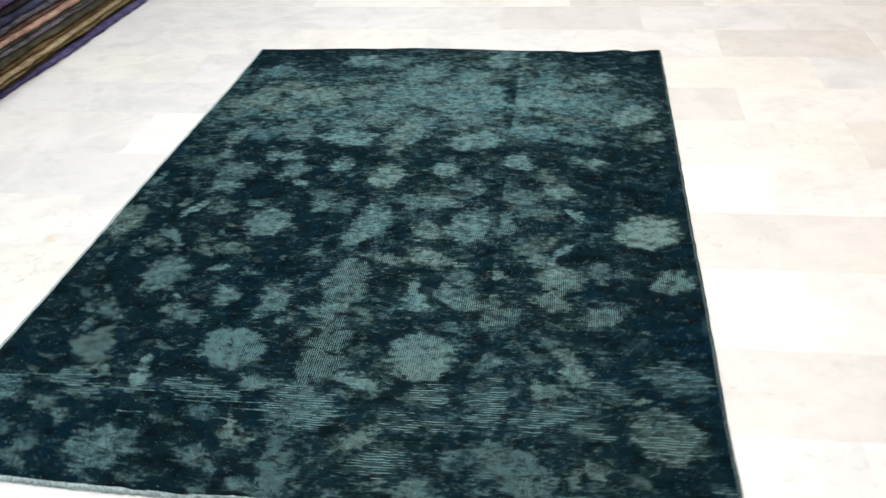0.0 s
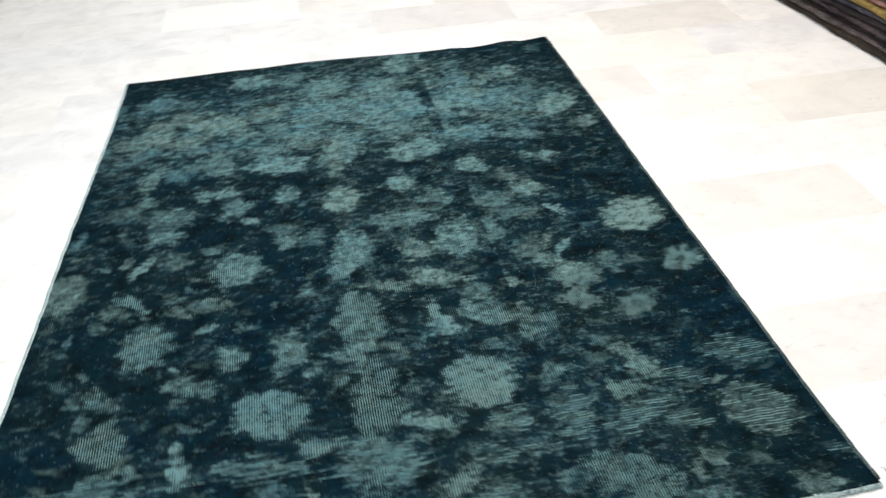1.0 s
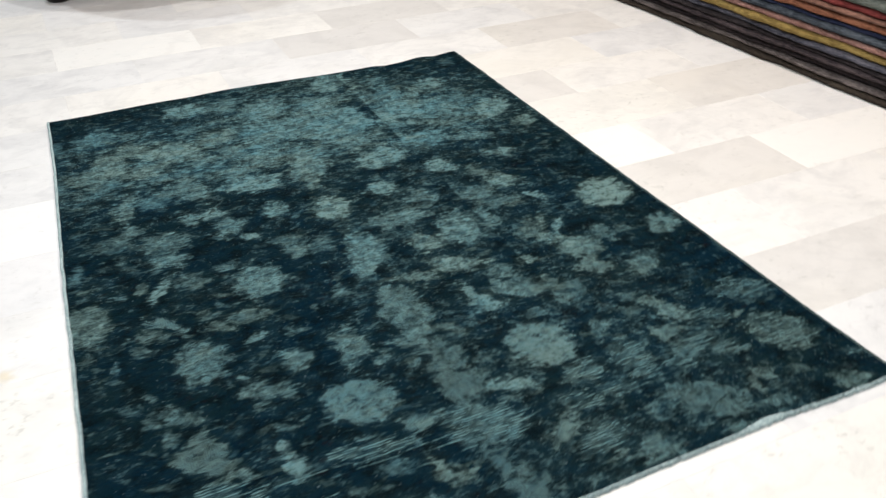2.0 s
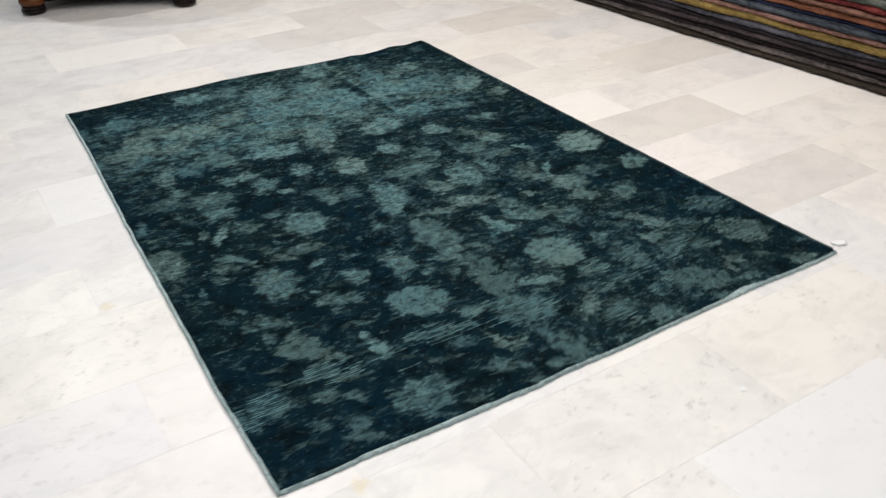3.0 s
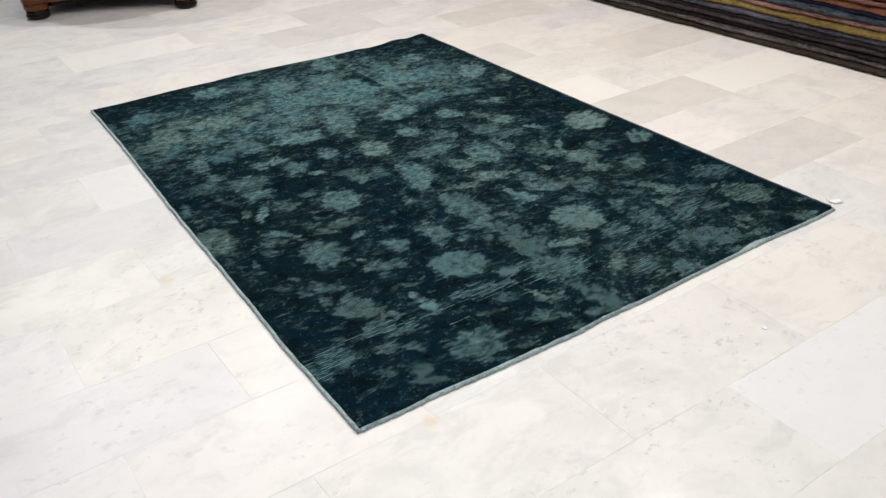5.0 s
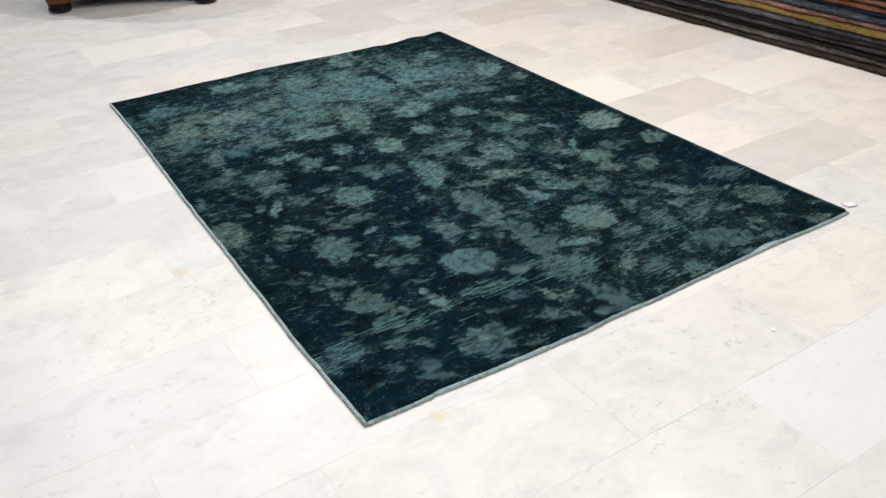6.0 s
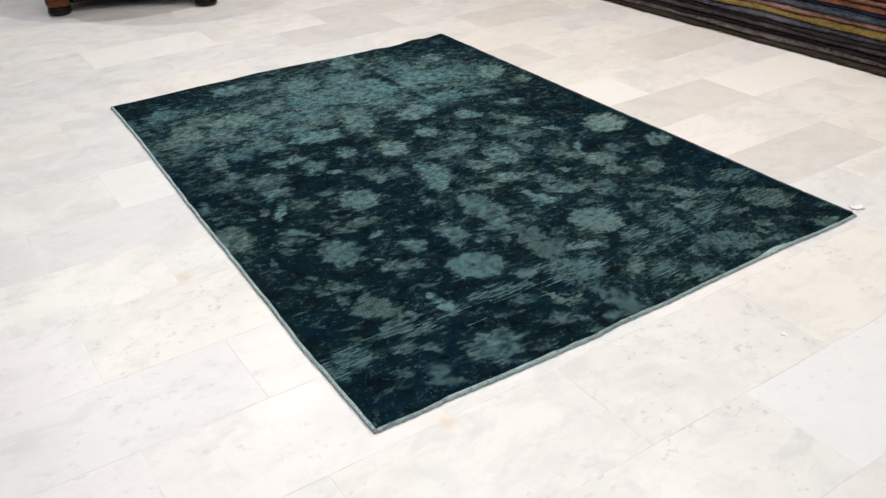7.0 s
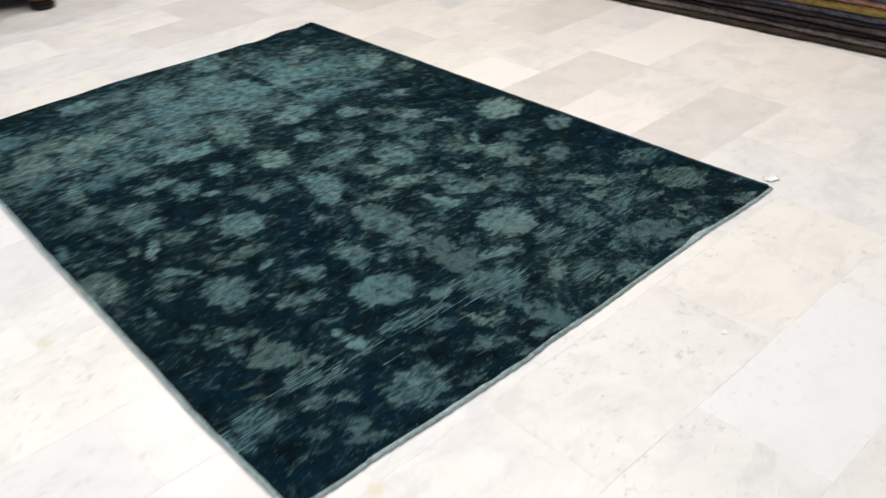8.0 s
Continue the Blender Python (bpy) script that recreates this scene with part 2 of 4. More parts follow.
def box(bm, x0, x1, y0, y1, z0, z1, bevel=0.0):
    made = bmesh.ops.create_cube(bm, size=1.0, matrix=Matrix.LocRotScale(((x0 + x1) / 2, (y0 + y1) / 2, (z0 + z1) / 2), None, (x1 - x0, y1 - y0, z1 - z0)))
    if bevel:
        edges = {e for v in made["verts"] for e in v.link_edges}
        bmesh.ops.bevel(bm, geom=list(edges), offset=bevel, segments=1, affect="EDGES")
    return bm


def lathe(bm, profile, centre=(0, 0, 0), steps=32):
    """A turned body: profile of (radius, height) from bottom to top."""
    rings = []
    for r, z in profile:
        rings.append([bm.verts.new((centre[0] + r * math.cos(2 * math.pi * k / steps), centre[1] + r * math.sin(2 * math.pi * k / steps), centre[2] + z)) for k in range(steps)])
    for low, high in zip(rings, rings[1:]):
        for k in range(steps):
            bm.faces.new((low[k], low[(k + 1) % steps], high[(k + 1) % steps], high[k]))
    bm.faces.new(reversed(rings[0])), bm.faces.new(rings[-1])
    return bm


def wave(x, seed, size=1.0):
    return noise.noise((x / size, seed * 7.31, 0.37))


# ---- the room ----
def slab(name, x0, x1, y0, y1, z0, z1, mat, label):
    ob = new(name, mesh_from(name, box(bmesh.new(), x0, x1, y0, y1, z0, z1), mat))
    return tagged(ob, label, kind="structure")


X0, X1, Y0, Y1 = -3.6, 5.0, -4.2, 7.4
slab("wall_west", X0 - 0.15, X0, Y0, Y1, -0.05, CEILING, WALL_PLASTER, "plain grey-beige plaster wall of the showroom")
slab("wall_east", X1, X1 + 0.15, Y0, Y1, -0.05, CEILING, WALL_PLASTER, "plain grey-beige plaster wall of the showroom")
slab("wall_south", X0 - 0.15, X1 + 0.15, Y0 - 0.15, Y0, -0.05, CEILING, WALL_PLASTER, "plain grey-beige plaster wall of the showroom")
slab("wall_north", X0 - 0.15, X1 + 0.15, Y1, Y1 + 0.15, -0.05, CEILING, WALL_PLASTER, "plain grey-beige plaster wall of the showroom")
slab("ceiling", X0 - 0.15, X1 + 0.15, Y0 - 0.15, Y1 + 0.15, CEILING, CEILING + 0.15, PLASTER, "plain off-white plaster ceiling of the showroom")
floor = slab("floor", X0 - 0.15, X1 + 0.15, Y0 - 0.15, Y1 + 0.15, -0.06, -0.0006, GROUT, "pale polished marble tile floor laid in staggered rows")


# ---- the overdyed rug ----
def edge_left(y):
    return np.interp(y, [0, 0.37, 0.74, 1.2, 1.88, 2.33], [-0.003, 0.001, 0.018, 0.034, 0.068, 0.081])


def edge_right(y):
    return np.interp(y, [0, 0.25, 0.5, 1.2, 2.33], [1.722, 1.717, 1.722, 1.728, 1.742])


def edge_near(u):
    return np.interp(u, [0, 0.075, 0.115, 0.20, 0.26, 0.32, 0.37, 0.42, 0.52, 0.6, 0.7, 0.82, 0.88, 0.95, 1],
                     [-0.001, -0.006, -0.004, -0.012, -0.015, -0.017, -0.020, -0.014, -0.018, -0.015, -0.014, -0.013, -0.018, -0.021, -0.018])


def edge_far(u):
    return np.interp(u, [0, 0.08, 0.24, 0.32, 0.40, 0.49, 0.66, 0.74, 0.765, 0.80, 0.845, 0.893, 0.92, 0.936, 0.97, 1],
                     [2.330, 2.328, 2.341, 2.338, 2.350, 2.345, 2.326, 2.325, 2.329, 2.313, 2.318, 2.339, 2.334, 2.322, 2.334, 2.341])


NU, NV = 720, 1080
GU, GV = np.meshgrid(np.linspace(0, 1, NU), np.linspace(0, 1, NV))
GY = edge_near(GU) * (1 - GV) + edge_far(GU) * GV
GX = edge_left(GY) * (1 - GU) + edge_right(GY) * GU
LATTICE = np.random.RandomState(7).rand(256, 256)


def grain(sx, sy, seed=0, octaves=1):
    """Smooth value noise over the rug, 0 to 1, with cells sx by sy metres."""
    total, weight = np.zeros_like(GX), 0.0
    for o in range(octaves):
        x, y = GX / sx * 2 ** o + seed * 13.7 + 40, GY / sy * 2 ** o + seed * 5.3 + 40
        i, j = np.floor(x).astype(int), np.floor(y).astype(int)
        a, b = x - i, y - j
        a, b = a * a * (3 - 2 * a), b * b * (3 - 2 * b)
        p = lambda di, dj: LATTICE[(i + di + 31 * seed) % 256, (j + dj + 17 * seed) % 256]
        total += 0.5 ** o * ((p(0, 0) * (1 - a) + p(1, 0) * a) * (1 - b) + (p(0, 1) * (1 - a) + p(1, 1) * a) * b)
        weight += 0.5 ** o
    return total / weight


def smooth(low, high, v):
    k = np.clip((v - low) / (high - low), 0, 1)
    return k * k * (3 - 2 * k)


WARP_X = (grain(0.040, 0.024, 1, 3) - 0.5) * 0.026
WARP_Y = (grain(0.036, 0.018, 2, 3) - 0.5) * 0.020
RAG = smooth(0.12, 0.88, 0.45 * grain(0.026, 0.014, 3, 3) + 0.55 * grain(0.050, 0.0058, 15, 2))
MOTTLE = smooth(0.22, 0.78, 0.6 * grain(0.036, 0.014, 33, 4) + 0.4 * grain(0.022, 0.0056, 34, 2))
FILL = smooth(0.30, 0.72, grain(0.055, 0.032, 16, 4))
BORDER = smooth(1.42, 1.56, GX) * (1 - smooth(0.75, 1.0, GY))
COVER = 0.02 + 0.25 * FILL * (1 - 0.5 * BORDER)
WEAR = 0.26 + 0.16 * grain(0.10, 0.06, 17, 2)
TONE = (grain(0.22, 0.16, 5, 3) - 0.5) * 1.4
BARE = np.zeros_like(GX)
PULL = np.zeros_like(GX)
THREADBARE = 0.6 * smooth(0.45, 0.85, grain(0.11, 0.09, 61, 2) + 0.35 - 0.5 * np.abs(GY - 0.25))
MOTIFS = random.Random(11)


def window(cx, cy, reach):
    v0, v1 = int((cy - reach + 0.02) / 2.36 * NV) - 8, int((cy + reach + 0.03) / 2.33 * NV) + 9
    u0, u1 = int((cx - reach - 0.1) / 1.7 * NU) - 8, int((cx + reach + 0.03) / 1.65 * NU) + 9
    return np.s_[max(v0, 0):max(v1, 0), max(u0, 0):max(u1, 0)]


def around(cx, cy, rx, ry, lean, bend):
    """The part of the rug round a motif, with the distance from its middle and the angle, in its own axes."""
    w = window(cx, cy, 1.7 * rx + 0.02)
    a = math.radians(lean)
    dx, dy = GX[w] - cx + bend * WARP_X[w], GY[w] - cy + bend * WARP_Y[w]
    p, q = (dx * math.cos(a) + dy * math.sin(a)) / rx, (dy * math.cos(a) - dx * math.sin(a)) / ry
    return w, np.hypot(p, q), np.arctan2(q, p)


def fade(w, r, size, ragged=1.0):
    edge = min(max(0.020 / size, 0.24), 0.62)
    torn = min(max(0.020 / size, 0.20), 0.8) * ragged
    return 0.92 * smooth(-edge, edge, 1.0 - r + (RAG[w] - 0.5) * torn)


def wear_off(w, mask, strength, tone, bare=0.0, pull=0.0):
    near = smooth(0.0, 0.35, mask)
    bare = np.maximum(bare, THREADBARE[w])
    first = near * smooth(-0.25, 0.10, mask - COVER[w])
    COVER[w] = np.maximum(COVER[w], mask)
    WEAR[w] = WEAR[w] * (1 - first) + strength * (0.78 + 0.50 * MOTTLE[w]) * first
    TONE[w] = TONE[w] * (1 - near) + (tone + 0.6 * TONE[w]) * near
    BARE[w] = BARE[w] * (1 - first) + bare * first
    PULL[w] = PULL[w] * (1 - first) + pull * first


def patch(cx, cy, rx, ry, lean, strength, tone, bare=0.0):
    """A leaf or bud worn to a ragged pale patch."""
    w, r, a = around(cx, cy, rx, ry, lean, 0.8)
    r = r * (1 + 0.13 * np.cos(3 * a + 40 * cx) + 0.08 * np.cos(5 * a + 70 * cy))
    wear_off(w, fade(w, r, ry * (0.6 if cy > 1.6 else 1.0)), strength, tone, min(1.0, 1.35 * bare))


def flower(cx, cy, rx, ry, lean, strength, tone, bare=0.0):
    """A round rosette with a scalloped rim and a dim heart."""
    w, r, a = around(cx, cy, rx, ry, lean, 0.5)
    lobes = 9 if rx > 0.06 else 6
    r = r * (1 - 0.035 * np.cos(lobes * a + 31 * cx))
    heart = (1 - smooth(0.16, 0.34, r)) * (1.6 if strength < 0.75 else 0.7)
    gaps = smooth(0.45, 0.7, r) * smooth(0.55, 0.98, np.abs(np.sin(0.5 * (lobes * a + 31 * cx))))
    wear_off(w, fade(w, r, ry, 0.7), strength * (1 - 0.36 * heart * RAG[w] - 0.22 * gaps), tone, bare)


def palmette(cx, cy, rx, ry, lean, strength, tone, bare=0.0):
    """A large leafy flower, broken up by dark veins."""
    w, r, a = around(cx, cy, rx, ry, lean, 1.0)
    r = r * (1 - 0.11 * np.cos(7 * a + 23 * cy))
    veins = smooth(0.15, 0.5, r) * smooth(0.60, 0.95, np.abs(np.sin(3.5 * a + 11.5 * cy + 5 * (RAG[w] - 0.5))))
    ring = np.exp(-((r - 0.55 + 0.25 * (MOTTLE[w] - 0.5)) / 0.08) ** 2)
    wear_off(w, fade(w, r, ry, 1.1), strength * (1.08 - 0.42 * veins - 0.28 * ring), tone, bare)


def pulled(cx, cy, rx, ry, lean, strength, tone, bare=0.0):
    """A patch where the pile is gone along single wefts."""
    w, r, a = around(cx, cy, rx * 1.1, ry * 1.1, lean, 0.6)
    wear_off(w, fade(w, r, ry, 1.3), 1.1 * strength, tone, bare, 0.9)


patch(0.563, 2.208, 0.088, 0.058, -8, 0.66, 0.1)
patch(0.221, 2.097, 0.073, 0.059, 64, 0.46, -0.3)
patch(0.448, 1.878, 0.100, 0.072, -19, 0.58, 0.6)
patch(0.320, 1.958, 0.050, 0.045, 48, 0.37, 0.6)
patch(0.234, 1.838, 0.082, 0.061, 79, 0.48, 0.6)
patch(0.611, 1.925, 0.064, 0.050, 53, 0.37, 0.6)
patch(0.692, 2.200, 0.068, 0.049, 13, 0.37, 0.1)
patch(0.823, 2.102, 0.098, 0.072, 58, 0.52, 0.1)
patch(0.782, 1.879, 0.122, 0.083, 59, 0.53, -0.3)
patch(0.915, 1.895, 0.114, 0.090, 42, 0.51, 0.1)
patch(0.640, 1.781, 0.056, 0.044, 58, 0.46, 0.1)
patch(0.636, 1.530, 0.093, 0.051, -5, 0.74, 0.1)
patch(0.606, 1.620, 0.043, 0.038, -54, 0.46, 0.1)
patch(0.432, 1.599, 0.064, 0.042, -11, 0.37, 0.1)
patch(0.352, 1.778, 0.063, 0.045, -31, 0.35, 0.6)
patch(0.152, 1.792, 0.062, 0.050, -27, 0.28, 0.6)
patch(0.242, 1.539, 0.073, 0.030, 71, 0.44, 0.6)
patch(0.076, 1.745, 0.049, 0.031, 88, 0.24, -0.3)
patch(0.089, 2.070, 0.049, 0.027, 80, 0.19, -0.3)
patch(0.200, 1.718, 0.051, 0.048, 17, 0.3, -0.3)
patch(0.330, 1.542, 0.055, 0.041, -11, 0.28, -0.3)
flower(1.133, 2.231, 0.091, 0.064, 58, 0.66, 0.1)
patch(1.025, 2.061, 0.090, 0.069, 8, 0.46, 0.1)
patch(1.281, 1.870, 0.109, 0.078, 48, 0.63, 0.1)
patch(1.038, 1.804, 0.128, 0.102, 46, 0.56, -0.3)
patch(1.040, 1.941, 0.080, 0.060, 6, 0.48, 0.1)
patch(1.052, 1.663, 0.068, 0.049, 22, 0.41, 0.1)
flower(1.074, 1.522, 0.095, 0.063, 14, 0.71, 0.1)
patch(0.837, 1.592, 0.119, 0.058, 78, 0.54, 0.1, 0.12)
patch(0.828, 1.688, 0.054, 0.034, 68, 0.53, 0.1)
patch(1.477, 2.054, 0.067, 0.037, 60, 0.44, 0.1)
patch(1.419, 1.841, 0.090, 0.050, 54, 0.44, -0.3)
patch(1.502, 1.836, 0.108, 0.042, 55, 0.24, 0.1)
flower(1.603, 1.732, 0.091, 0.064, 44, 0.68, 0.1)
patch(1.654, 1.574, 0.051, 0.040, 50, 0.46, 0.6)
patch(1.414, 1.542, 0.081, 0.031, -15, 0.39, 0.1)
patch(1.448, 1.386, 0.056, 0.031, -22, 0.52, 0.1)
patch(1.262, 1.588, 0.082, 0.063, -8, 0.41, -0.3)
patch(1.226, 1.379, 0.054, 0.040, -11, 0.63, 0.1)
patch(1.358, 1.202, 0.053, 0.045, -6, 0.58, 0.6)
patch(1.318, 1.290, 0.037, 0.029, -48, 0.39, 0.6)
flower(1.001, 1.323, 0.047, 0.043, -45, 0.63, 0.1)
patch(1.085, 1.215, 0.054, 0.041, -4, 0.48, 0.1)
patch(1.407, 1.067, 0.037, 0.015, -53, 0.84, 0.1)
patch(1.256, 1.157, 0.059, 0.048, -4, 0.39, 0.1)
patch(1.289, 1.079, 0.066, 0.037, -21, 0.32, 0.1)
flower(0.810, 1.273, 0.070, 0.057, 87, 0.76, 0.6)
flower(0.653, 1.337, 0.048, 0.039, 84, 0.66, 0.1)
patch(0.993, 1.126, 0.070, 0.045, -15, 0.51, 0.1)
patch(0.921, 1.129, 0.038, 0.035, -33, 0.39, 0.1)
palmette(1.136, 0.998, 0.100, 0.086, 20, 0.61, 0.1)
patch(0.991, 0.965, 0.052, 0.042, -34, 0.48, 0.6)
patch(1.326, 0.921, 0.040, 0.030, 42, 0.41, 0.6)
patch(1.299, 2.027, 0.061, 0.045, 64, 0.3, -0.3)
patch(1.302, 2.176, 0.044, 0.037, 27, 0.24, -0.3)
patch(1.655, 2.237, 0.046, 0.034, 63, 0.22, -0.3)
patch(0.810, 1.470, 0.068, 0.024, 81, 0.44, 0.6)
patch(0.726, 1.689, 0.060, 0.049, 17, 0.39, 0.1)
patch(0.452, 1.392, 0.059, 0.029, -10, 0.56, 0.1)
patch(0.408, 1.377, 0.027, 0.021, -69, 0.46, 0.1)
patch(0.508, 1.299, 0.055, 0.042, 80, 0.58, 0.1)
patch(0.459, 1.529, 0.047, 0.031, -11, 0.37, 0.1)
patch(0.239, 1.392, 0.038, 0.032, -31, 0.46, 0.1)
patch(0.183, 1.345, 0.062, 0.047, -1, 0.28, 0.1)
palmette(0.311, 1.285, 0.071, 0.064, -0, 0.41, 0.1)
patch(0.308, 1.192, 0.053, 0.039, -4, 0.58, 0.1)
patch(0.546, 1.220, 0.024, 0.018, -30, 0.53, 0.1)
patch(0.068, 1.216, 0.044, 0.020, 77, 0.35, -0.3)
patch(0.261, 1.057, 0.057, 0.019, 59, 0.61, 0.1)
patch(0.220, 1.077, 0.031, 0.014, 67, 0.28, 0.6)
patch(0.349, 1.061, 0.043, 0.040, -73, 0.35, 0.1)
patch(0.439, 1.092, 0.030, 0.021, -5, 0.35, 0.1)
patch(0.198, 1.220, 0.061, 0.018, -73, 0.22, 0.1)
palmette(0.507, 0.988, 0.079, 0.068, -80, 0.66, 0.1)
patch(0.642, 1.089, 0.043, 0.033, 80, 0.46, 0.1)
patch(0.638, 1.153, 0.053, 0.027, -18, 0.35, 0.1)
patch(0.711, 1.083, 0.043, 0.036, 62, 0.35, 0.1)
patch(0.636, 0.60, 0.049, 0.039, 56, 0.46, 0.1)
patch(0.690, 0.845, 0.027, 0.025, 74, 0.41, 0.1)
flower(0.069, 0.971, 0.086, 0.059, 81, 0.46, 0.6)
patch(0.245, 0.901, 0.059, 0.017, -48, 0.79, 0.1, 0.6)
patch(0.357, 0.891, 0.031, 0.024, -48, 0.3, 0.1)
patch(0.448, 0.844, 0.050, 0.032, -6, 0.44, 0.6)
patch(0.366, 0.832, 0.032, 0.021, -47, 0.35, 0.6)
patch(0.441, 0.752, 0.031, 0.014, 9, 0.53, 0.1)
patch(0.208, 0.867, 0.042, 0.023, -44, 0.32, 0.6)
patch(0.176, 0.816, 0.027, 0.018, -54, 0.35, 0.1)
flower(0.298, 0.717, 0.077, 0.060, 86, 0.58, 0.1, 0.55)
patch(0.110, 0.772, 0.023, 0.011, 72, 0.28, -0.3)
flower(0.499, 0.630, 0.040, 0.036, 85, 0.58, 0.1)
patch(0.530, 0.736, 0.023, 0.018, -34, 0.35, 0.1)
patch(0.396, 0.561, 0.045, 0.030, -42, 0.46, 0.1)
patch(0.443, 0.539, 0.036, 0.025, -38, 0.37, 0.1)
patch(0.373, 0.620, 0.020, 0.006, -31, 0.46, 0.1)
patch(0.059, 0.847, 0.027, 0.016, 78, 0.22, 0.6)
patch(0.820, 1.004, 0.096, 0.057, 79, 0.56, 0.1, 0.12)
patch(0.779, 0.914, 0.039, 0.031, 78, 0.71, 0.1, 0.1)
patch(0.796, 0.60, 0.074, 0.030, 80, 0.56, 0.1, 0.2)
patch(0.802, 0.716, 0.100, 0.053, 76, 0.46, 0.1, 0.4)
patch(0.834, 0.654, 0.051, 0.032, 55, 0.41, 0.1, 0.3)
patch(1.013, 0.830, 0.081, 0.037, -25, 0.58, 0.6)
patch(0.901, 0.815, 0.059, 0.020, -15, 0.44, 0.6)
flower(1.104, 0.748, 0.037, 0.035, -18, 0.51, 0.1)
patch(1.066, 0.696, 0.034, 0.016, 54, 0.46, 0.1)
patch(0.988, 0.690, 0.052, 0.013, 86, 0.66, 0.1)
patch(1.000, 0.630, 0.053, 0.033, -41, 0.63, 0.1)
patch(1.121, 0.656, 0.058, 0.043, -4, 0.51, 0.1)
flower(1.224, 0.582, 0.066, 0.039, 43, 0.44, 0.1)
patch(1.374, 0.892, 0.050, 0.017, 48, 0.58, 0.1)
patch(1.305, 0.844, 0.031, 0.029, -46, 0.48, 0.1)
patch(1.291, 0.897, 0.055, 0.043, 41, 0.35, 0.6)
patch(1.196, 0.765, 0.029, 0.021, -4, 0.58, 0.6)
patch(1.193, 0.64, 0.039, 0.033, -26, 0.41, 0.6)
flower(1.367, 0.762, 0.066, 0.055, -15, 0.71, 0.6)
patch(1.348, 0.666, 0.051, 0.041, -38, 0.46, 0.6)
flower(1.609, 0.996, 0.094, 0.081, 37, 0.87, 0.6)
patch(1.470, 0.791, 0.046, 0.033, -74, 0.39, 0.1)
flower(1.045, 0.434, 0.083, 0.077, 74, 0.92, 0.3, 0.35)
patch(1.203, 0.417, 0.047, 0.028, 39, 0.39, 0.1)
patch(1.095, 0.544, 0.024, 0.019, -21, 0.35, 0.1)
patch(0.876, 0.582, 0.038, 0.019, -33, 0.35, 0.6)
patch(0.632, 0.645, 0.040, 0.040, -90, 0.56, 0.1)
patch(0.642, 0.691, 0.022, 0.014, 56, 0.58, 0.1)
patch(0.745, 0.581, 0.032, 0.020, -32, 0.46, 0.1)
patch(0.684, 0.544, 0.027, 0.018, 52, 0.46, 0.1)
patch(0.748, 0.498, 0.021, 0.017, -44, 0.35, 0.1)
patch(0.812, 0.464, 0.078, 0.041, 70, 0.58, 0.1, 0.84)
patch(0.807, 0.377, 0.071, 0.044, 80, 0.50, 0.1, 0.96)
patch(0.908, 0.337, 0.054, 0.022, -19, 0.58, 0.1, 0.1)
pulled(1.081, 0.297, 0.042, 0.033, 3, 0.66, 0.1)
patch(0.895, 0.435, 0.021, 0.018, -37, 0.3, 0.1)
flower(0.586, 0.429, 0.085, 0.070, -39, 0.9, -0.1, 0.7)
pulled(1.028, 0.219, 0.038, 0.025, -10, 0.46, 0.1)
patch(1.072, 1.158, 0.026, 0.022, 55, 0.24, 0.1)
flower(1.654, 0.759, 0.061, 0.044, 35, 0.58, 0.1)
flower(1.472, 0.610, 0.060, 0.037, 42, 0.52, 0.1)
patch(1.533, 0.783, 0.027, 0.024, 4, 0.3, 0.1)
patch(1.466, 0.481, 0.020, 0.008, -17, 0.4, 0.1)
patch(1.399, 0.404, 0.071, 0.029, -68, 0.53, 0.6, 0.2)
patch(1.334, 0.342, 0.040, 0.025, -9, 0.52, 0.6)
patch(1.342, 0.496, 0.023, 0.019, 3, 0.24, 0.1)
patch(1.316, 0.439, 0.026, 0.020, -15, 0.24, 0.1)
pulled(1.624, 0.399, 0.069, 0.044, -12, 0.44, 0.1)
pulled(1.489, 0.344, 0.043, 0.019, -19, 0.44, 0.1)
patch(1.550, 0.320, 0.017, 0.012, 27, 0.3, 0.6)
pulled(1.597, 0.221, 0.080, 0.062, -47, 0.66, 0.6, 0.3)
pulled(1.357, 0.259, 0.076, 0.032, 26, 0.56, 0.1, 0.2)
pulled(1.435, 0.222, 0.041, 0.026, -5, 0.4, 0.1)
pulled(1.211, 0.296, 0.066, 0.040, -88, 0.58, 0.1, 0.5)
patch(1.450, 0.116, 0.030, 0.021, 5, 0.46, 0.6, 0.2)
patch(1.527, 0.092, 0.025, 0.017, -14, 0.22, 0.6)
patch(1.404, 0.091, 0.029, 0.013, 80, 0.48, 0.6, 0.2)
patch(1.415, 0.033, 0.037, 0.016, -9, 0.46, 0.1, 0.3)
patch(1.610, 0.010, 0.041, 0.034, -37, 0.35, 0.6)
pulled(1.688, 0.087, 0.026, 0.016, -0, 0.3, 0.1)
palmette(1.272, 0.106, 0.095, 0.054, -26, 0.53, 0.1, 0.9)
pulled(1.116, 0.218, 0.048, 0.019, -14, 0.44, 0.1, 0.3)
patch(1.735, 0.524, 0.059, 0.007, 80, 0.11, -0.3)
patch(1.716, 0.587, 0.045, 0.011, 84, 0.09, -0.3)
patch(1.550, 0.508, 0.041, 0.021, -23, 0.06, -0.3)
patch(0.235, 0.410, 0.060, 0.049, -62, 0.58, 0.6, 0.7)
patch(0.241, 0.466, 0.024, 0.022, -59, 0.53, 0.1, 0.6)
patch(0.291, 0.339, 0.030, 0.019, -18, 0.44, 0.6)
patch(0.259, 0.332, 0.018, 0.013, -33, 0.35, 0.6)
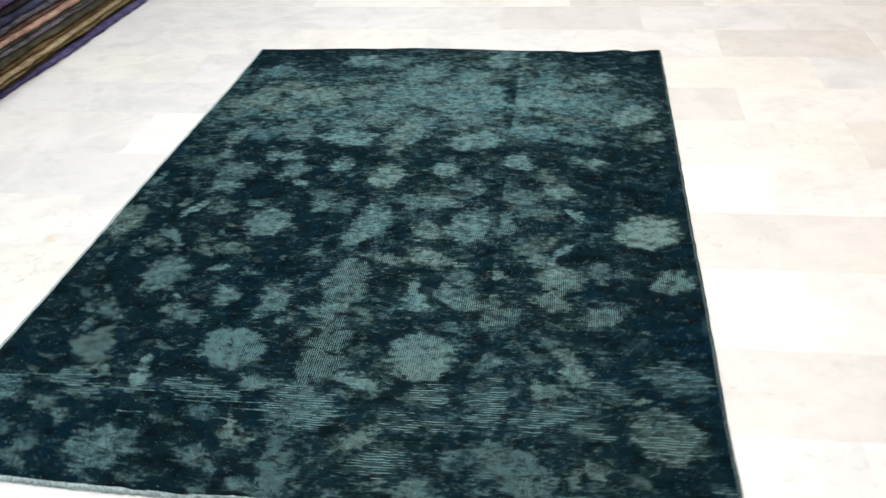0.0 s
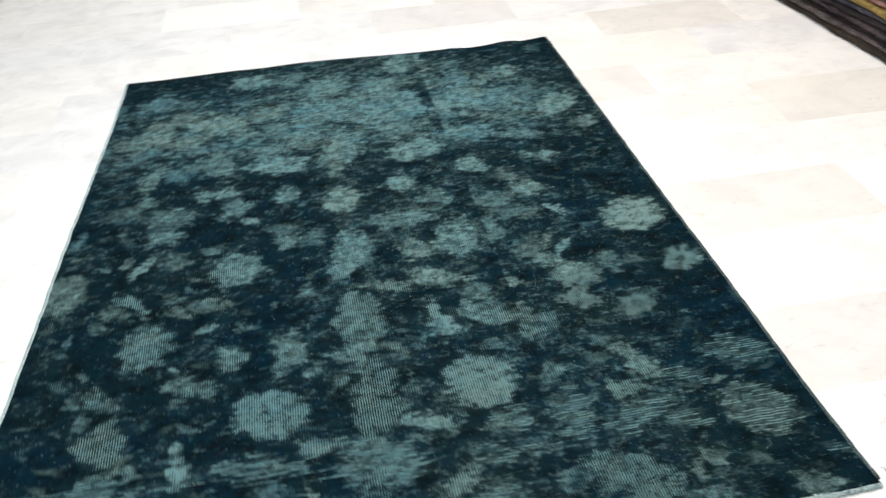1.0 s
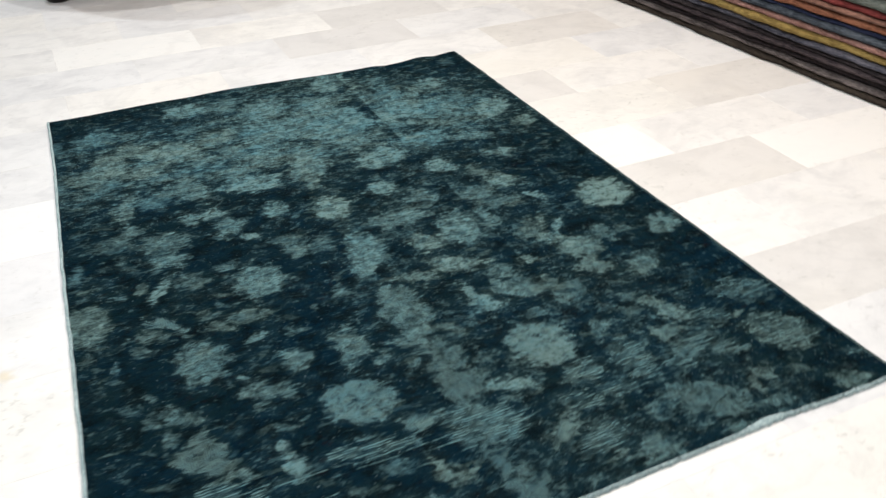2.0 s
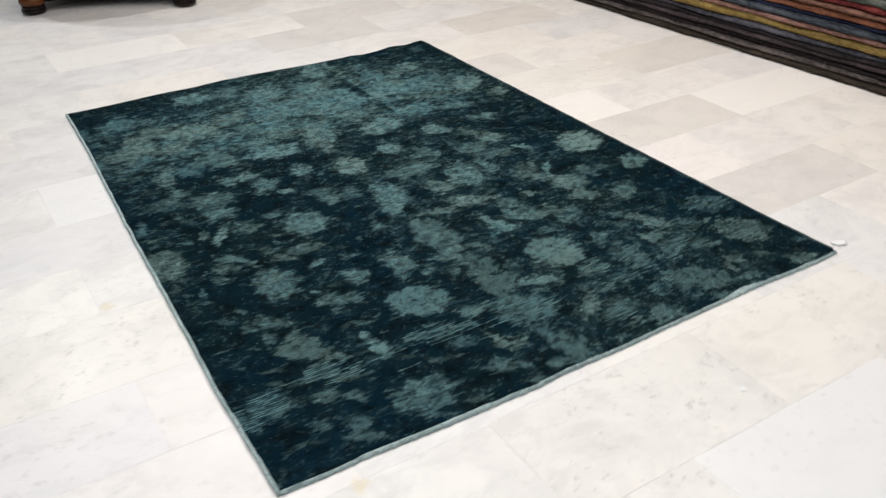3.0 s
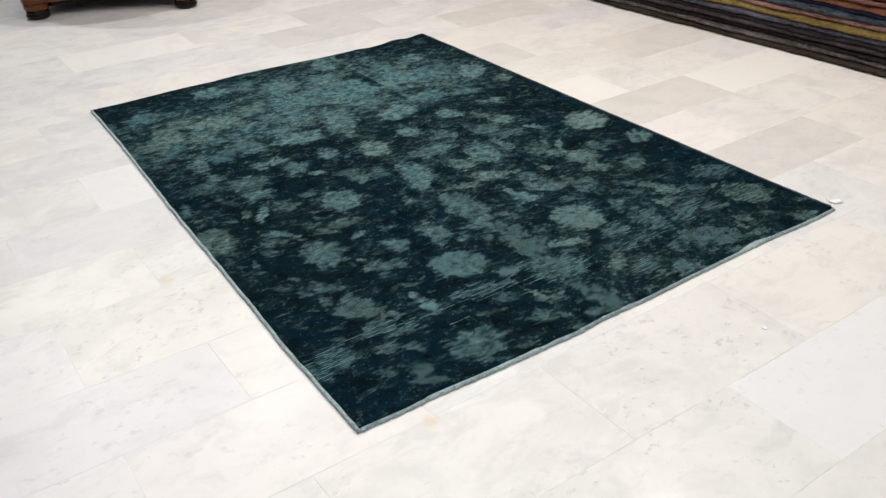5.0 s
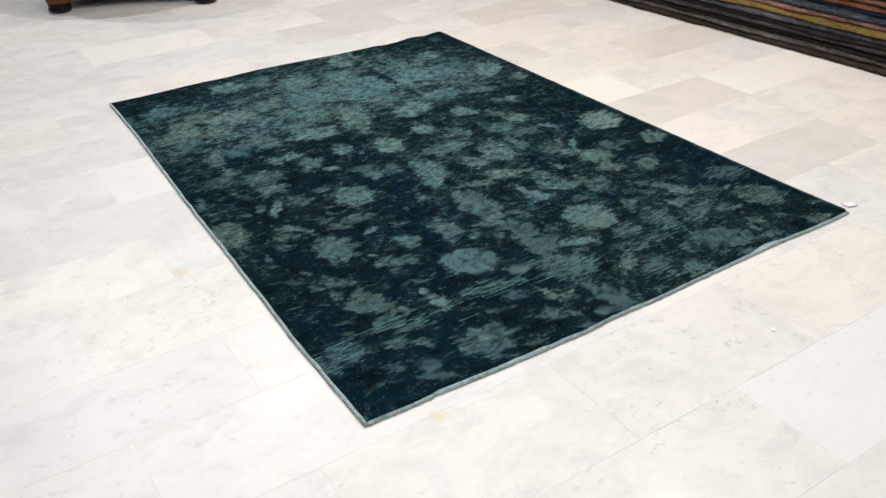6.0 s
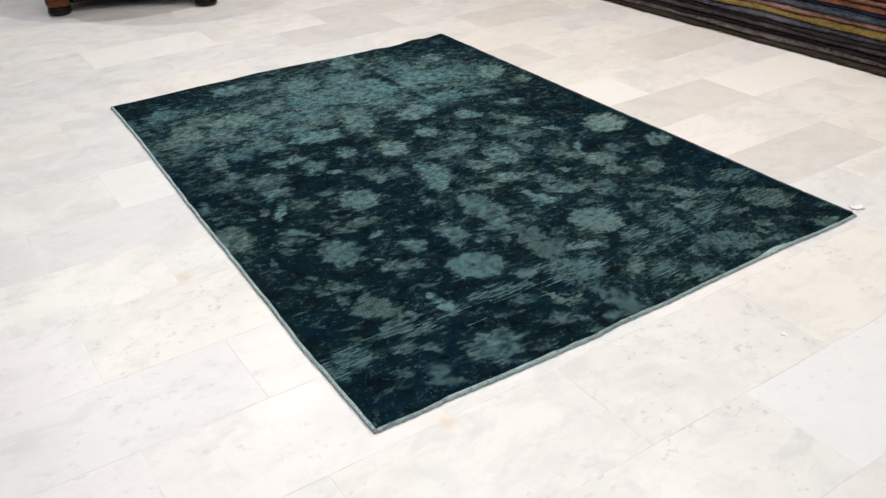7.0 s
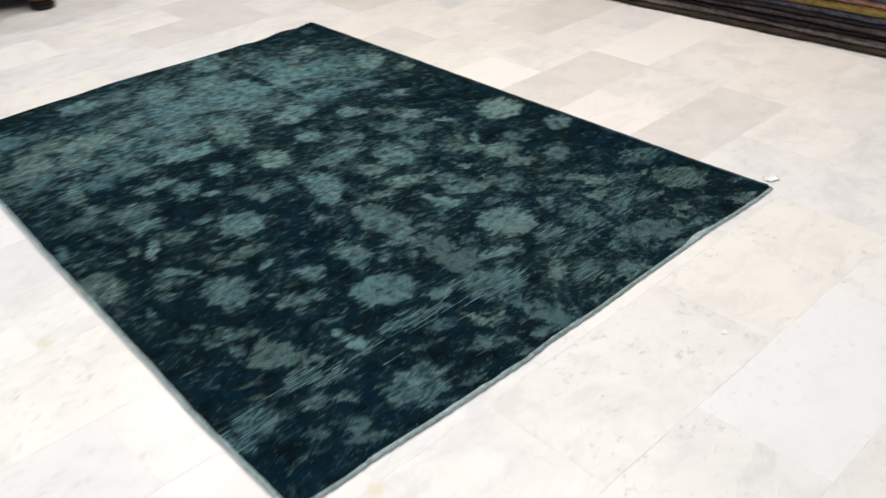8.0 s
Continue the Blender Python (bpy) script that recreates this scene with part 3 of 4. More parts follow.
patch(0.223, 0.541, 0.058, 0.015, -27, 0.35, 0.1, 0.4)
patch(0.212, 0.574, 0.032, 0.015, -42, 0.48, 0.1, 0.6)
patch(0.161, 0.564, 0.024, 0.019, -87, 0.28, 0.1)
patch(0.185, 0.489, 0.026, 0.018, 77, 0.28, 0.1)
patch(0.389, 0.358, 0.030, 0.012, 89, 0.66, 0.1)
patch(0.401, 0.299, 0.033, 0.023, -60, 0.58, 0.1, 0.2)
patch(0.396, 0.264, 0.018, 0.011, -19, 0.46, 0.1, 0.2)
patch(0.406, 0.425, 0.031, 0.011, -48, 0.35, 0.1)
pulled(0.240, 0.300, 0.046, 0.022, -6, 0.61, 0.1, 0.2)
pulled(0.281, 0.255, 0.045, 0.023, -6, 0.74, 0.1, 0.3)
pulled(0.086, 0.254, 0.051, 0.045, -48, 0.66, -0.3, 0.4)
pulled(0.026, 0.229, 0.039, 0.028, -75, 0.53, -0.3, 0.6)
patch(0.208, 0.213, 0.033, 0.022, -24, 0.37, 0.1, 0.2)
patch(0.266, 0.178, 0.027, 0.016, -52, 0.32, 0.1, 0.1)
patch(0.159, 0.132, 0.024, 0.018, -16, 0.32, 0.1, 0.2)
patch(0.231, 0.093, 0.036, 0.025, 59, 0.46, 0.1, 0.8)
patch(0.229, 0.047, 0.038, 0.015, -30, 0.39, 0.1, 0.6)
palmette(0.403, 0.098, 0.078, 0.066, 12, 0.46, 0.1, 0.3)
pulled(0.559, 0.285, 0.078, 0.025, -7, 0.63, 0.1, 0.1)
patch(0.486, 0.191, 0.022, 0.013, -30, 0.32, 0.1)
patch(0.146, 0.366, 0.026, 0.010, -23, 0.18, 0.6)
patch(0.123, 0.322, 0.025, 0.009, -31, 0.18, 0.6)
patch(0.121, 0.617, 0.029, 0.012, -41, 0.24, -0.3)
patch(0.165, 0.643, 0.019, 0.009, -42, 0.28, 0.1)
patch(0.068, 0.427, 0.028, 0.007, -43, 0.16, 0.1)
patch(0.680, 0.317, 0.050, 0.023, -3, 0.51, 0.1, 0.1)
pulled(0.804, 0.247, 0.073, 0.053, -24, 0.79, 0.1, 0.3)
patch(0.787, 0.219, 0.037, 0.033, 72, 0.53, 0.1, 0.5)
patch(0.670, 0.148, 0.042, 0.019, -46, 0.63, 0.6)
patch(0.659, 0.183, 0.024, 0.013, 81, 0.66, 0.6)
patch(0.704, 0.141, 0.020, 0.008, 10, 0.52, 0.6)
patch(0.580, 0.215, 0.033, 0.016, -21, 0.32, -0.3)
patch(0.606, 0.090, 0.040, 0.027, -24, 0.37, 0.1)
patch(0.659, 0.062, 0.021, 0.010, -39, 0.35, 0.1)
patch(0.782, 0.147, 0.052, 0.026, 85, 0.37, 0.1, 0.7)
patch(0.797, 0.055, 0.063, 0.039, 90, 0.48, 0.1, 0.8)
patch(0.740, 0.023, 0.033, 0.017, -6, 0.41, 0.1, 0.5)
patch(0.945, 0.162, 0.051, 0.021, 41, 0.56, 0.6, 0.3)
pulled(1.002, 0.106, 0.057, 0.035, 22, 0.46, 0.1, 0.1)
patch(1.091, 0.028, 0.045, 0.033, -0, 0.41, 0.1, 0.2)
patch(1.167, 0.120, 0.040, 0.032, -18, 0.39, 0.1, 0.4)
patch(0.496, 0.016, 0.032, 0.013, -16, 0.28, 0.1, 0.1)
patch(0.648, 0.002, 0.031, 0.013, -16, 0.28, 0.1, 0.1)
patch(0.130, 0.223, 0.021, 0.009, -16, 0.24, -0.3)
patch(1.276, 0.011, 0.031, 0.015, 5, 0.28, 0.1, 0.2)
# faint scrolling leaves over the field
for k in range(420):
    x, y = MOTIFS.uniform(0.05, 1.69), MOTIFS.uniform(0.03, 2.28)
    patch(x, y, MOTIFS.uniform(0.010, 0.030), MOTIFS.uniform(0.004, 0.011), MOTIFS.uniform(-40, 40), MOTIFS.uniform(0.08, 0.30) * (0.35 if x > 1.5 and y < 0.9 else 1), MOTIFS.uniform(-0.5, 0.7))
# the washed-out band near the far end, the long pale fold and the crease beside it, shaded in colour
BAND = smooth(1.38, 1.70, GY + WARP_Y * 3) * (1 - smooth(1.98, 2.26, GY + WARP_Y * 3)) * (1 - 0.6 * smooth(1.48, 1.70, GX)) * (0.55 + 0.45 * smooth(0.05, 0.35, GX))
WASH = smooth(0.30, 0.68, grain(0.080, 0.036, 6, 5))
COVER += BAND * (0.26 + 0.44 * WASH) * (1 - COVER)
WEAR += BAND * (0.30 + 0.14 * WASH) * np.clip(1 - WEAR / 0.62, 0, 1)
FOLD = np.exp(-((GX - 0.825 + 0.6 * WARP_X) / 0.032) ** 2) * (1 - smooth(2.0, 2.3, GY))
COVER += FOLD * 0.30 * smooth(0.25, 0.75, grain(0.05, 0.09, 8, 3)) * (1 - COVER)
# crease shading put into the colour: dark left flank, paler strip on the right
CREASE_SHADE = smooth(1.132, 1.172, GX + 0.5 * WARP_X) * (1 - smooth(1.186, 1.192, GX + 0.08 * WARP_X)) * smooth(0.24, 0.52, grain(0.3, 0.11, 9, 2)) * (0.85 + 0.15 * (1 - smooth(0.6, 1.0, GY)))
COVER += 0.14 * smooth(1.189, 1.194, GX + 0.05 * WARP_X) * (1 - smooth(1.20, 1.27, GX)) * smooth(0.7, 1.2, GY)
COVER *= 1 - 0.5 * CREASE_SHADE
WEAR *= 1 - 0.5 * CREASE_SHADE
TONE += BAND * (1.8 * (grain(0.075, 0.040, 41, 3) - 0.5) - 0.1)
# thinned pile between the flowers in the middle of the field
HAZE = smooth(0.55, 0.95, GX + WARP_X) * (1 - smooth(1.42, 1.62, GX)) * smooth(0.45, 0.85, GY) * (1 - smooth(1.35, 1.6, GY))
COVER += 0.31 * HAZE * smooth(0.35, 0.66, grain(0.070, 0.034, 20, 5)) * (1 - COVER)
# thin pile towards the near end, paled further to stand in for its sheen
THIN_SHEEN = smooth(0.60, 0.85, GX + WARP_X) * (1 - smooth(1.40, 1.60, GX)) * (1 - smooth(0.55, 0.80, GY))
COVER += THIN_SHEEN * (0.10 + 0.19 * smooth(0.35, 0.66, grain(0.055, 0.028, 36, 4))) * (1 - COVER)
# the washed band runs out over the far end
FAR = smooth(1.92, 2.12, GY) * smooth(0.40, 0.75, GX + WARP_X) * (1 - smooth(1.20, 1.50, GX + WARP_X))
COVER += FAR * (0.14 + 0.34 * WASH) * (1 - COVER)
WEAR += FAR * 0.26 * np.clip(1 - WEAR / 0.55, 0, 1)
# long bare wefts near the near end
for k in range(15):
    x, half, y = MOTIFS.uniform(0.1, 1.05), MOTIFS.uniform(0.04, 0.15), MOTIFS.choice((0.205, 0.228, 0.244, 0.268, 0.283, 0.312)) + MOTIFS.uniform(-0.005, 0.005)
    bow = 0.004 * np.sin(GX * 9 + k) + 0.15 * WARP_Y
    thread = np.exp(-((GY - y - bow) / 0.0016) ** 2) * (1 - smooth(0.7 * half, half, np.abs(GX - x))) * smooth(0.28, 0.50, grain(0.035, 0.05, 50 + k % 5, 2))
    COVER = np.maximum(COVER, 1.2 * thread)
    WEAR = np.maximum(WEAR, MOTIFS.uniform(0.6, 1.0) * thread)
COVER = np.clip(COVER, 0, 1.2)
WEAR = np.clip(WEAR, 0, 1)
TONE = np.clip(TONE, -1, 1)
GZ = 0.0088 + 0.0012 * (grain(0.3, 0.3, 14, 2) - 0.5) - 0.0022 * WEAR * np.minimum(COVER, 1) + 0.0008 * (RAG - 0.5)


def band_width(x):
    return 0.0085 + 0.011 * np.exp(-((x - 1.345) / 0.045) ** 2) + 0.002 * np.exp(-((x - 0.35) / 0.2) ** 2)


GZ = np.where(GY - edge_near(GU) < band_width(GX) - 0.003, 0.004, GZ)
GZ[0, :] = GZ[-1, :] = GZ[:, 0] = GZ[:, -1] = 0.0015


def build_rug():
    rug = tagged(new("rug"), "deep teal overdyed wool rug with worn pale flowers on marble floor", "rug")
    me = bpy.data.meshes.new("wool_field")
    k = np.arange(NU * NV).reshape(NV, NU)
    quads = np.stack([k[:-1, :-1], k[:-1, 1:], k[1:, 1:], k[1:, :-1]], -1).reshape(-1, 4)
    me.vertices.add(NU * NV)
    me.vertices.foreach_set("co", np.stack([GX, GY, GZ], -1).ravel())
    me.loops.add(quads.size)
    me.loops.foreach_set("vertex_index", quads.ravel())
    me.polygons.add(len(quads))
    me.polygons.foreach_set("loop_start", np.arange(len(quads)) * 4)
    me.polygons.foreach_set("use_smooth", np.ones(len(quads), bool))
    me.update(calc_edges=True)
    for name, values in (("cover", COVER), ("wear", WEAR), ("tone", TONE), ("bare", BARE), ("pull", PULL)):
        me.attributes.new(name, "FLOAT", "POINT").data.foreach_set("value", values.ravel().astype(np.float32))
    me.materials.append(PILE)
    pile = new("wool_field", me)
    pile.parent = rug
    tagged(pile, "low dark teal wool pile with pale worn flowers")

    def cord(side, name):
        bm, rings = bmesh.new(), []
        for i in range(161):
            y = 2.33 * i / 160
            x = float(edge_left(y) + 0.0035 if side < 0 else edge_right(y) + 0.0005) + 0.0022 * wave(y, 3 + side, 0.05)
            r = 0.0052 + 0.0008 * wave(y, 9 + side, 0.012)
            rings.append([bm.verts.new((x + r * math.cos(a), y, 0.0056 + r * math.sin(a))) for a in (k * math.pi / 4 for k in range(8))])
        for a, b in zip(rings, rings[1:]):
            for q in range(8):
                bm.faces.new((a[q], a[(q + 1) % 8], b[(q + 1) % 8], b[q]))
        bm.faces.new(rings[0]), bm.faces.new(rings[-1])
        bmesh.ops.recalc_face_normals(bm, faces=bm.faces)
        part(name, bm, BINDING if side < 0 else DARK_BINDING, rug, "pale grey-green overcast side cord" if side < 0 else "dark teal overcast side cord", True)

    cord(-1, "side_cord"), cord(1, "side_cord")

    # the bare woven end, a pale band that widens where pile is lost
    def band(name, near, label):
        bm, rows = bmesh.new(), []
        for i in range(961):
            u = i / 960
            y = float(edge_near(u) if near else edge_far(u))
            x = float(edge_left(y) * (1 - u) + edge_right(y) * u)
            wide = (float(band_width(x)) if near else 0.004) + 0.002 * wave(x, 21, 0.06) + 0.0016 * wave(x, 23, 0.009)
            s = 1 if near else -1
            out = 0.0005 + 0.0020 * wave(x, 25, 0.008) + 0.0022 * wave(x, 31, 0.0036)
            rows.append([bm.verts.new((x, y + s * d, z)) for d, z in ((-out, 0.0004), (-out - 0.001, 0.004), (-out + 0.004, 0.0072), (wide * 0.5, 0.0082 + 0.0009 * wave(x, 27, 0.005)), (wide, 0.0084), (wide + 0.002, 0.006))])
        for a, b in zip(rows, rows[1:]):
            for q in range(5):
                bm.faces.new((a[q], b[q], b[q + 1], a[q + 1]) if near else (a[q], a[q + 1], b[q + 1], b[q]))
        part(name, bm, BINDING if near else PILE, rug, label, True)

    band("end_band", True, "pale grey-green woven end band with a frayed edge")
    band("end_band", False, "dark bound far end of the rug")
    return rug


build_rug()


# ---- stacks of folded rugs ----
def folded_rug(name, mat, label, z, thick, depth, length, seed):
    """A rug folded flat, its rounded fold at x = 0 and its length along y."""
    bm, rings = bmesh.new(), []
    steps = 260
    for i in range(steps + 1):
        y = length * (i / steps - 0.5)
        front = 0.016 * wave(y, seed, 0.45) + 0.009 * wave(y, seed + 40, 0.08) + 0.004 * wave(y, seed + 160, 0.03)
        t = thick * (1.0 + 0.16 * wave(y, seed + 80, 0.15) + 0.05 * wave(y, seed + 200, 0.035))
        sag = 0.003 * wave(y, seed + 120, 0.35) if z > 0.01 else 0.0
        shape = [(depth, 0.0), (0.028, 0.0)] + [(0.028 - 0.028 * math.sin(a), t / 2 - t / 2 * math.cos(a)) for a in (math.pi * k / 6 for k in range(1, 6))] + [(0.028, t), (depth, t)]
        rings.append([bm.verts.new((x + (front if x < 0.5 else 0), y, h + sag)) for x, h in shape])
    n = len(rings[0])
    for a, b in zip(rings, rings[1:]):
        for q in range(n):
            bm.faces.new((a[q], b[q], b[(q + 1) % n], a[(q + 1) % n]))
    bm.faces.new(rings[0]), bm.faces.new(rings[-1])
    bmesh.ops.recalc_face_normals(bm, faces=bm.faces)
    ob = new(name, mesh_from(name, bm, mat, True))
    return tagged(ob, label, "rug")


def loose_thread(rug, seed, y0, thick):
    """A pale pulled thread that sticks out of a fold and curls up."""
    front = 0.016 * wave(y0, seed, 0.45) + 0.009 * wave(y0, seed + 40, 0.08)
    bm, rings = bmesh.new(), []
    for i in range(11):
        f = i / 10
        x, y, z = front + 0.008 - 0.020 * math.sin(1.9 * f), y0 - 0.018 * f + 0.004 * math.sin(6 * f), 0.5 * thick + 0.026 * f * f - 0.004 * math.sin(5 * f)
        rings.append([bm.verts.new((x, y + 0.0014 * math.cos(a), z + 0.0014 * math.sin(a))) for a in (0.0, 1.57, 3.14, 4.71)])
    for a, b in zip(rings, rings[1:]):
        for q in range(4):
            bm.faces.new((a[q], a[(q + 1) % 4], b[(q + 1) % 4], b[q]))
    bm.faces.new(rings[0]), bm.faces.new(rings[-1])
    bmesh.ops.recalc_face_normals(bm, faces=bm.faces)
    part("loose_thread", bm, LOOSE_WOOL, rug, "pale pink loose thread", True)


def rug_stack(layers, place, group, seed, shade):
    z = 0.0
    rnd = random.Random(seed)
    for k, (thick, colour, dark, light) in enumerate(layers):
        mat = wool("wool_" + colour.replace(" ", "_"), tuple(shade * v for v in dark), tuple(shade * v for v in light), 0.6, 110.0, 0.45)
        ob = folded_rug("folded_rug", mat, f"folded {colour} wool rug lying in a stack of folded rugs", z, thick + 0.002, 1.15 + rnd.uniform(-0.05, 0.05), 4.6 + rnd.uniform(-0.2, 0.2), seed + k)
        ob.matrix_world = place @ pose(rnd.uniform(-0.012, 0.014) if k else 0.0, rnd.uniform(-0.05, 0.05), z, 0, 0, rnd.uniform(-0.12, 0.12))
        tagged(ob, group=group)
        if colour == "taupe":
            loose_thread(ob, seed + k, -0.76, thick)
        z += thick


def layer(stack, thick, colour, dark, light):
    stack.append((thick, colour, dark, light))


tall_stack = []
layer(tall_stack, 0.028, "dark brown", (0.018, 0.013, 0.010), (0.060, 0.047, 0.036))
layer(tall_stack, 0.023, "taupe", (0.040, 0.032, 0.030), (0.180, 0.150, 0.140))
layer(tall_stack, 0.028, "black", (0.009, 0.007, 0.008), (0.042, 0.033, 0.034))
layer(tall_stack, 0.022, "charcoal", (0.014, 0.011, 0.013), (0.078, 0.060, 0.062))
layer(tall_stack, 0.020, "soot black", (0.009, 0.008, 0.009), (0.046, 0.037, 0.038))
layer(tall_stack, 0.026, "violet grey", (0.020, 0.022, 0.034), (0.120, 0.115, 0.135))
layer(tall_stack, 0.036, "old gold", (0.130, 0.085, 0.025), (0.330, 0.235, 0.080))
layer(tall_stack, 0.024, "dusty pink", (0.120, 0.058, 0.046), (0.330, 0.185, 0.155))
layer(tall_stack, 0.030, "slate blue", (0.012, 0.016, 0.023), (0.092, 0.106, 0.124))
layer(tall_stack, 0.016, "navy", (0.006, 0.009, 0.024), (0.024, 0.030, 0.062))
layer(tall_stack, 0.034, "rust orange", (0.130, 0.048, 0.028), (0.330, 0.140, 0.080))
layer(tall_stack, 0.020, "russet brown", (0.070, 0.034, 0.025), (0.220, 0.115, 0.085))
layer(tall_stack, 0.026, "brick red", (0.070, 0.012, 0.012), (0.200, 0.042, 0.038))
layer(tall_stack, 0.038, "sage grey", (0.040, 0.048, 0.040), (0.150, 0.165, 0.145))
layer(tall_stack, 0.030, "deep red", (0.060, 0.010, 0.010), (0.180, 0.035, 0.032))
layer(tall_stack, 0.034, "bottle green", (0.010, 0.024, 0.022), (0.050, 0.085, 0.080))
rug_stack(tall_stack, pose(2.862, 1.75, 0, 0, 0, 3.6), "stack of dark folded rugs", 10, 1.02)
low_stack = []
layer(low_stack, 0.030, "violet", (0.026, 0.022, 0.064), (0.105, 0.094, 0.200))
layer(low_stack, 0.014, "dark umber", (0.014, 0.009, 0.006), (0.060, 0.042, 0.026))
layer(low_stack, 0.020, "olive brown", (0.060, 0.045, 0.022), (0.200, 0.160, 0.085))
layer(low_stack, 0.024, "straw", (0.130, 0.098, 0.050), (0.380, 0.310, 0.190))
layer(low_stack, 0.026, "bronze brown", (0.045, 0.026, 0.010), (0.180, 0.112, 0.050))
layer(low_stack, 0.018, "dark olive", (0.015, 0.014, 0.008), (0.070, 0.064, 0.042))
layer(low_stack, 0.024, "mauve grey", (0.040, 0.036, 0.046), (0.170, 0.155, 0.175))
layer(low_stack, 0.018, "moss grey", (0.026, 0.030, 0.022), (0.110, 0.120, 0.095))
layer(low_stack, 0.028, "rose beige", (0.190, 0.110, 0.080), (0.430, 0.290, 0.230))
layer(low_stack, 0.020, "chestnut", (0.040, 0.020, 0.014), (0.140, 0.080, 0.060))
layer(low_stack, 0.028, "storm grey", (0.022, 0.022, 0.030), (0.115, 0.115, 0.135))
layer(low_stack, 0.026, "midnight blue", (0.008, 0.009, 0.022), (0.045, 0.048, 0.085))
layer(low_stack, 0.030, "jet black", (0.006, 0.005, 0.006), (0.032, 0.028, 0.030))
layer(low_stack, 0.028, "grape", (0.028, 0.018, 0.045), (0.100, 0.075, 0.150))
rug_stack(low_stack, pose(-0.762, 2.33, 0, 0, 0, 180 - 4.8), "stack of earth-toned folded rugs", 60, 1.15)


# ---- the pedestal table ----
def pedestal_table():
    table = tagged(new("pedestal_table"), "varnished walnut pedestal table on a plinth with dark bun feet", "table")
    corners = [(-0.40, -0.40), (0.40, -0.40), (0.40, 0.40), (-0.40, 0.40)]
    # plinth with lobed corners and hollowed sides
    outline = []
    for c in range(4):
        mid = math.radians(-135 + 90 * c)
        cx, cy = corners[c]
        for k in range(9):
            a = mid + math.radians(-100 + 25 * k)
            outline.append((cx + 0.072 * math.cos(a), cy + 0.072 * math.sin(a)))
        nx, ny = corners[(c + 1) % 4]
        a0, a1 = outline[-1], (nx + 0.072 * math.cos(mid + math.radians(90 - 100)), ny + 0.072 * math.sin(mid + math.radians(90 - 100)))
        for k in range(1, 10):
            f = k / 10
            pull = 1 - 0.09 * math.sin(math.pi * f)
            outline.append(((a0[0] * (1 - f) + a1[0] * f) * pull, (a0[1] * (1 - f) + a1[1] * f) * pull))
    bm, rings = bmesh.new(), []
    for shrink, z in ((0.985, 0.088), (1.0, 0.092), (1.0, 0.150), (0.975, 0.158), (0.955, 0.172), (0.93, 0.178)):
        rings.append([bm.verts.new((x * shrink, y * shrink, z)) for x, y in outline])
    n = len(outline)
    for a, b in zip(rings, rings[1:]):
        for q in range(n):
            bm.faces.new((a[q], a[(q + 1) % n], b[(q + 1) % n], b[q]))
    bm.faces.new(reversed(rings[0])), bm.faces.new(rings[-1])
    part("plinth", bm, WOOD, table, "walnut plinth with hollowed sides", False)
    # added block, no part of the table: keeps light from under the plinth
    under = bmesh.new()
    low = [under.verts.new((x * 0.80, y * 0.80, 0.052)) for x, y in outline]
    high = [under.verts.new((x * 0.84, y * 0.84, 0.0885)) for x, y in outline]
    for q in range(n):
        under.faces.new((low[q], low[(q + 1) % n], high[(q + 1) % n], high[q]))
    under.faces.new(reversed(low)), under.faces.new(high)
    part("shade_block", under, DARK_WOOD, table, "added dark block that deepens the shade under the plinth")
    for x, y in corners:
        foot = part("foot", lathe(bmesh.new(), [(0.054, 0.046), (0.064, 0.052), (0.068, 0.066), (0.067, 0.082), (0.060, 0.092), (0.060, 0.106)], (x, y, 0)), WOOD, table, "turned walnut bun foot", True)
        part("foot_base", lathe(bmesh.new(), [(0.050, 0.0), (0.058, 0.004), (0.064, 0.014), (0.064, 0.026), (0.058, 0.034), (0.062, 0.041), (0.056, 0.047)], (x, y, 0)), DARK_WOOD, foot, "dark turned foot base", True)
    part("column", lathe(bmesh.new(), [(0.20, 0.176), (0.19, 0.20), (0.12, 0.24), (0.10, 0.32), (0.125, 0.45), (0.10, 0.58), (0.14, 0.66), (0.22, 0.715), (0.22, 0.73)]), WOOD, table, "turned walnut column", True)
    part("tabletop", lathe(bmesh.new(), [(0.50, 0.728), (0.545, 0.732), (0.56, 0.745), (0.553, 0.76), (0.53, 0.768), (0.49, 0.770)], steps=72), WOOD, table, "round walnut tabletop")
    table.matrix_world = pose(0.787, 4.181, 0, 0, 0, -23.1)
    return table


pedestal_table()


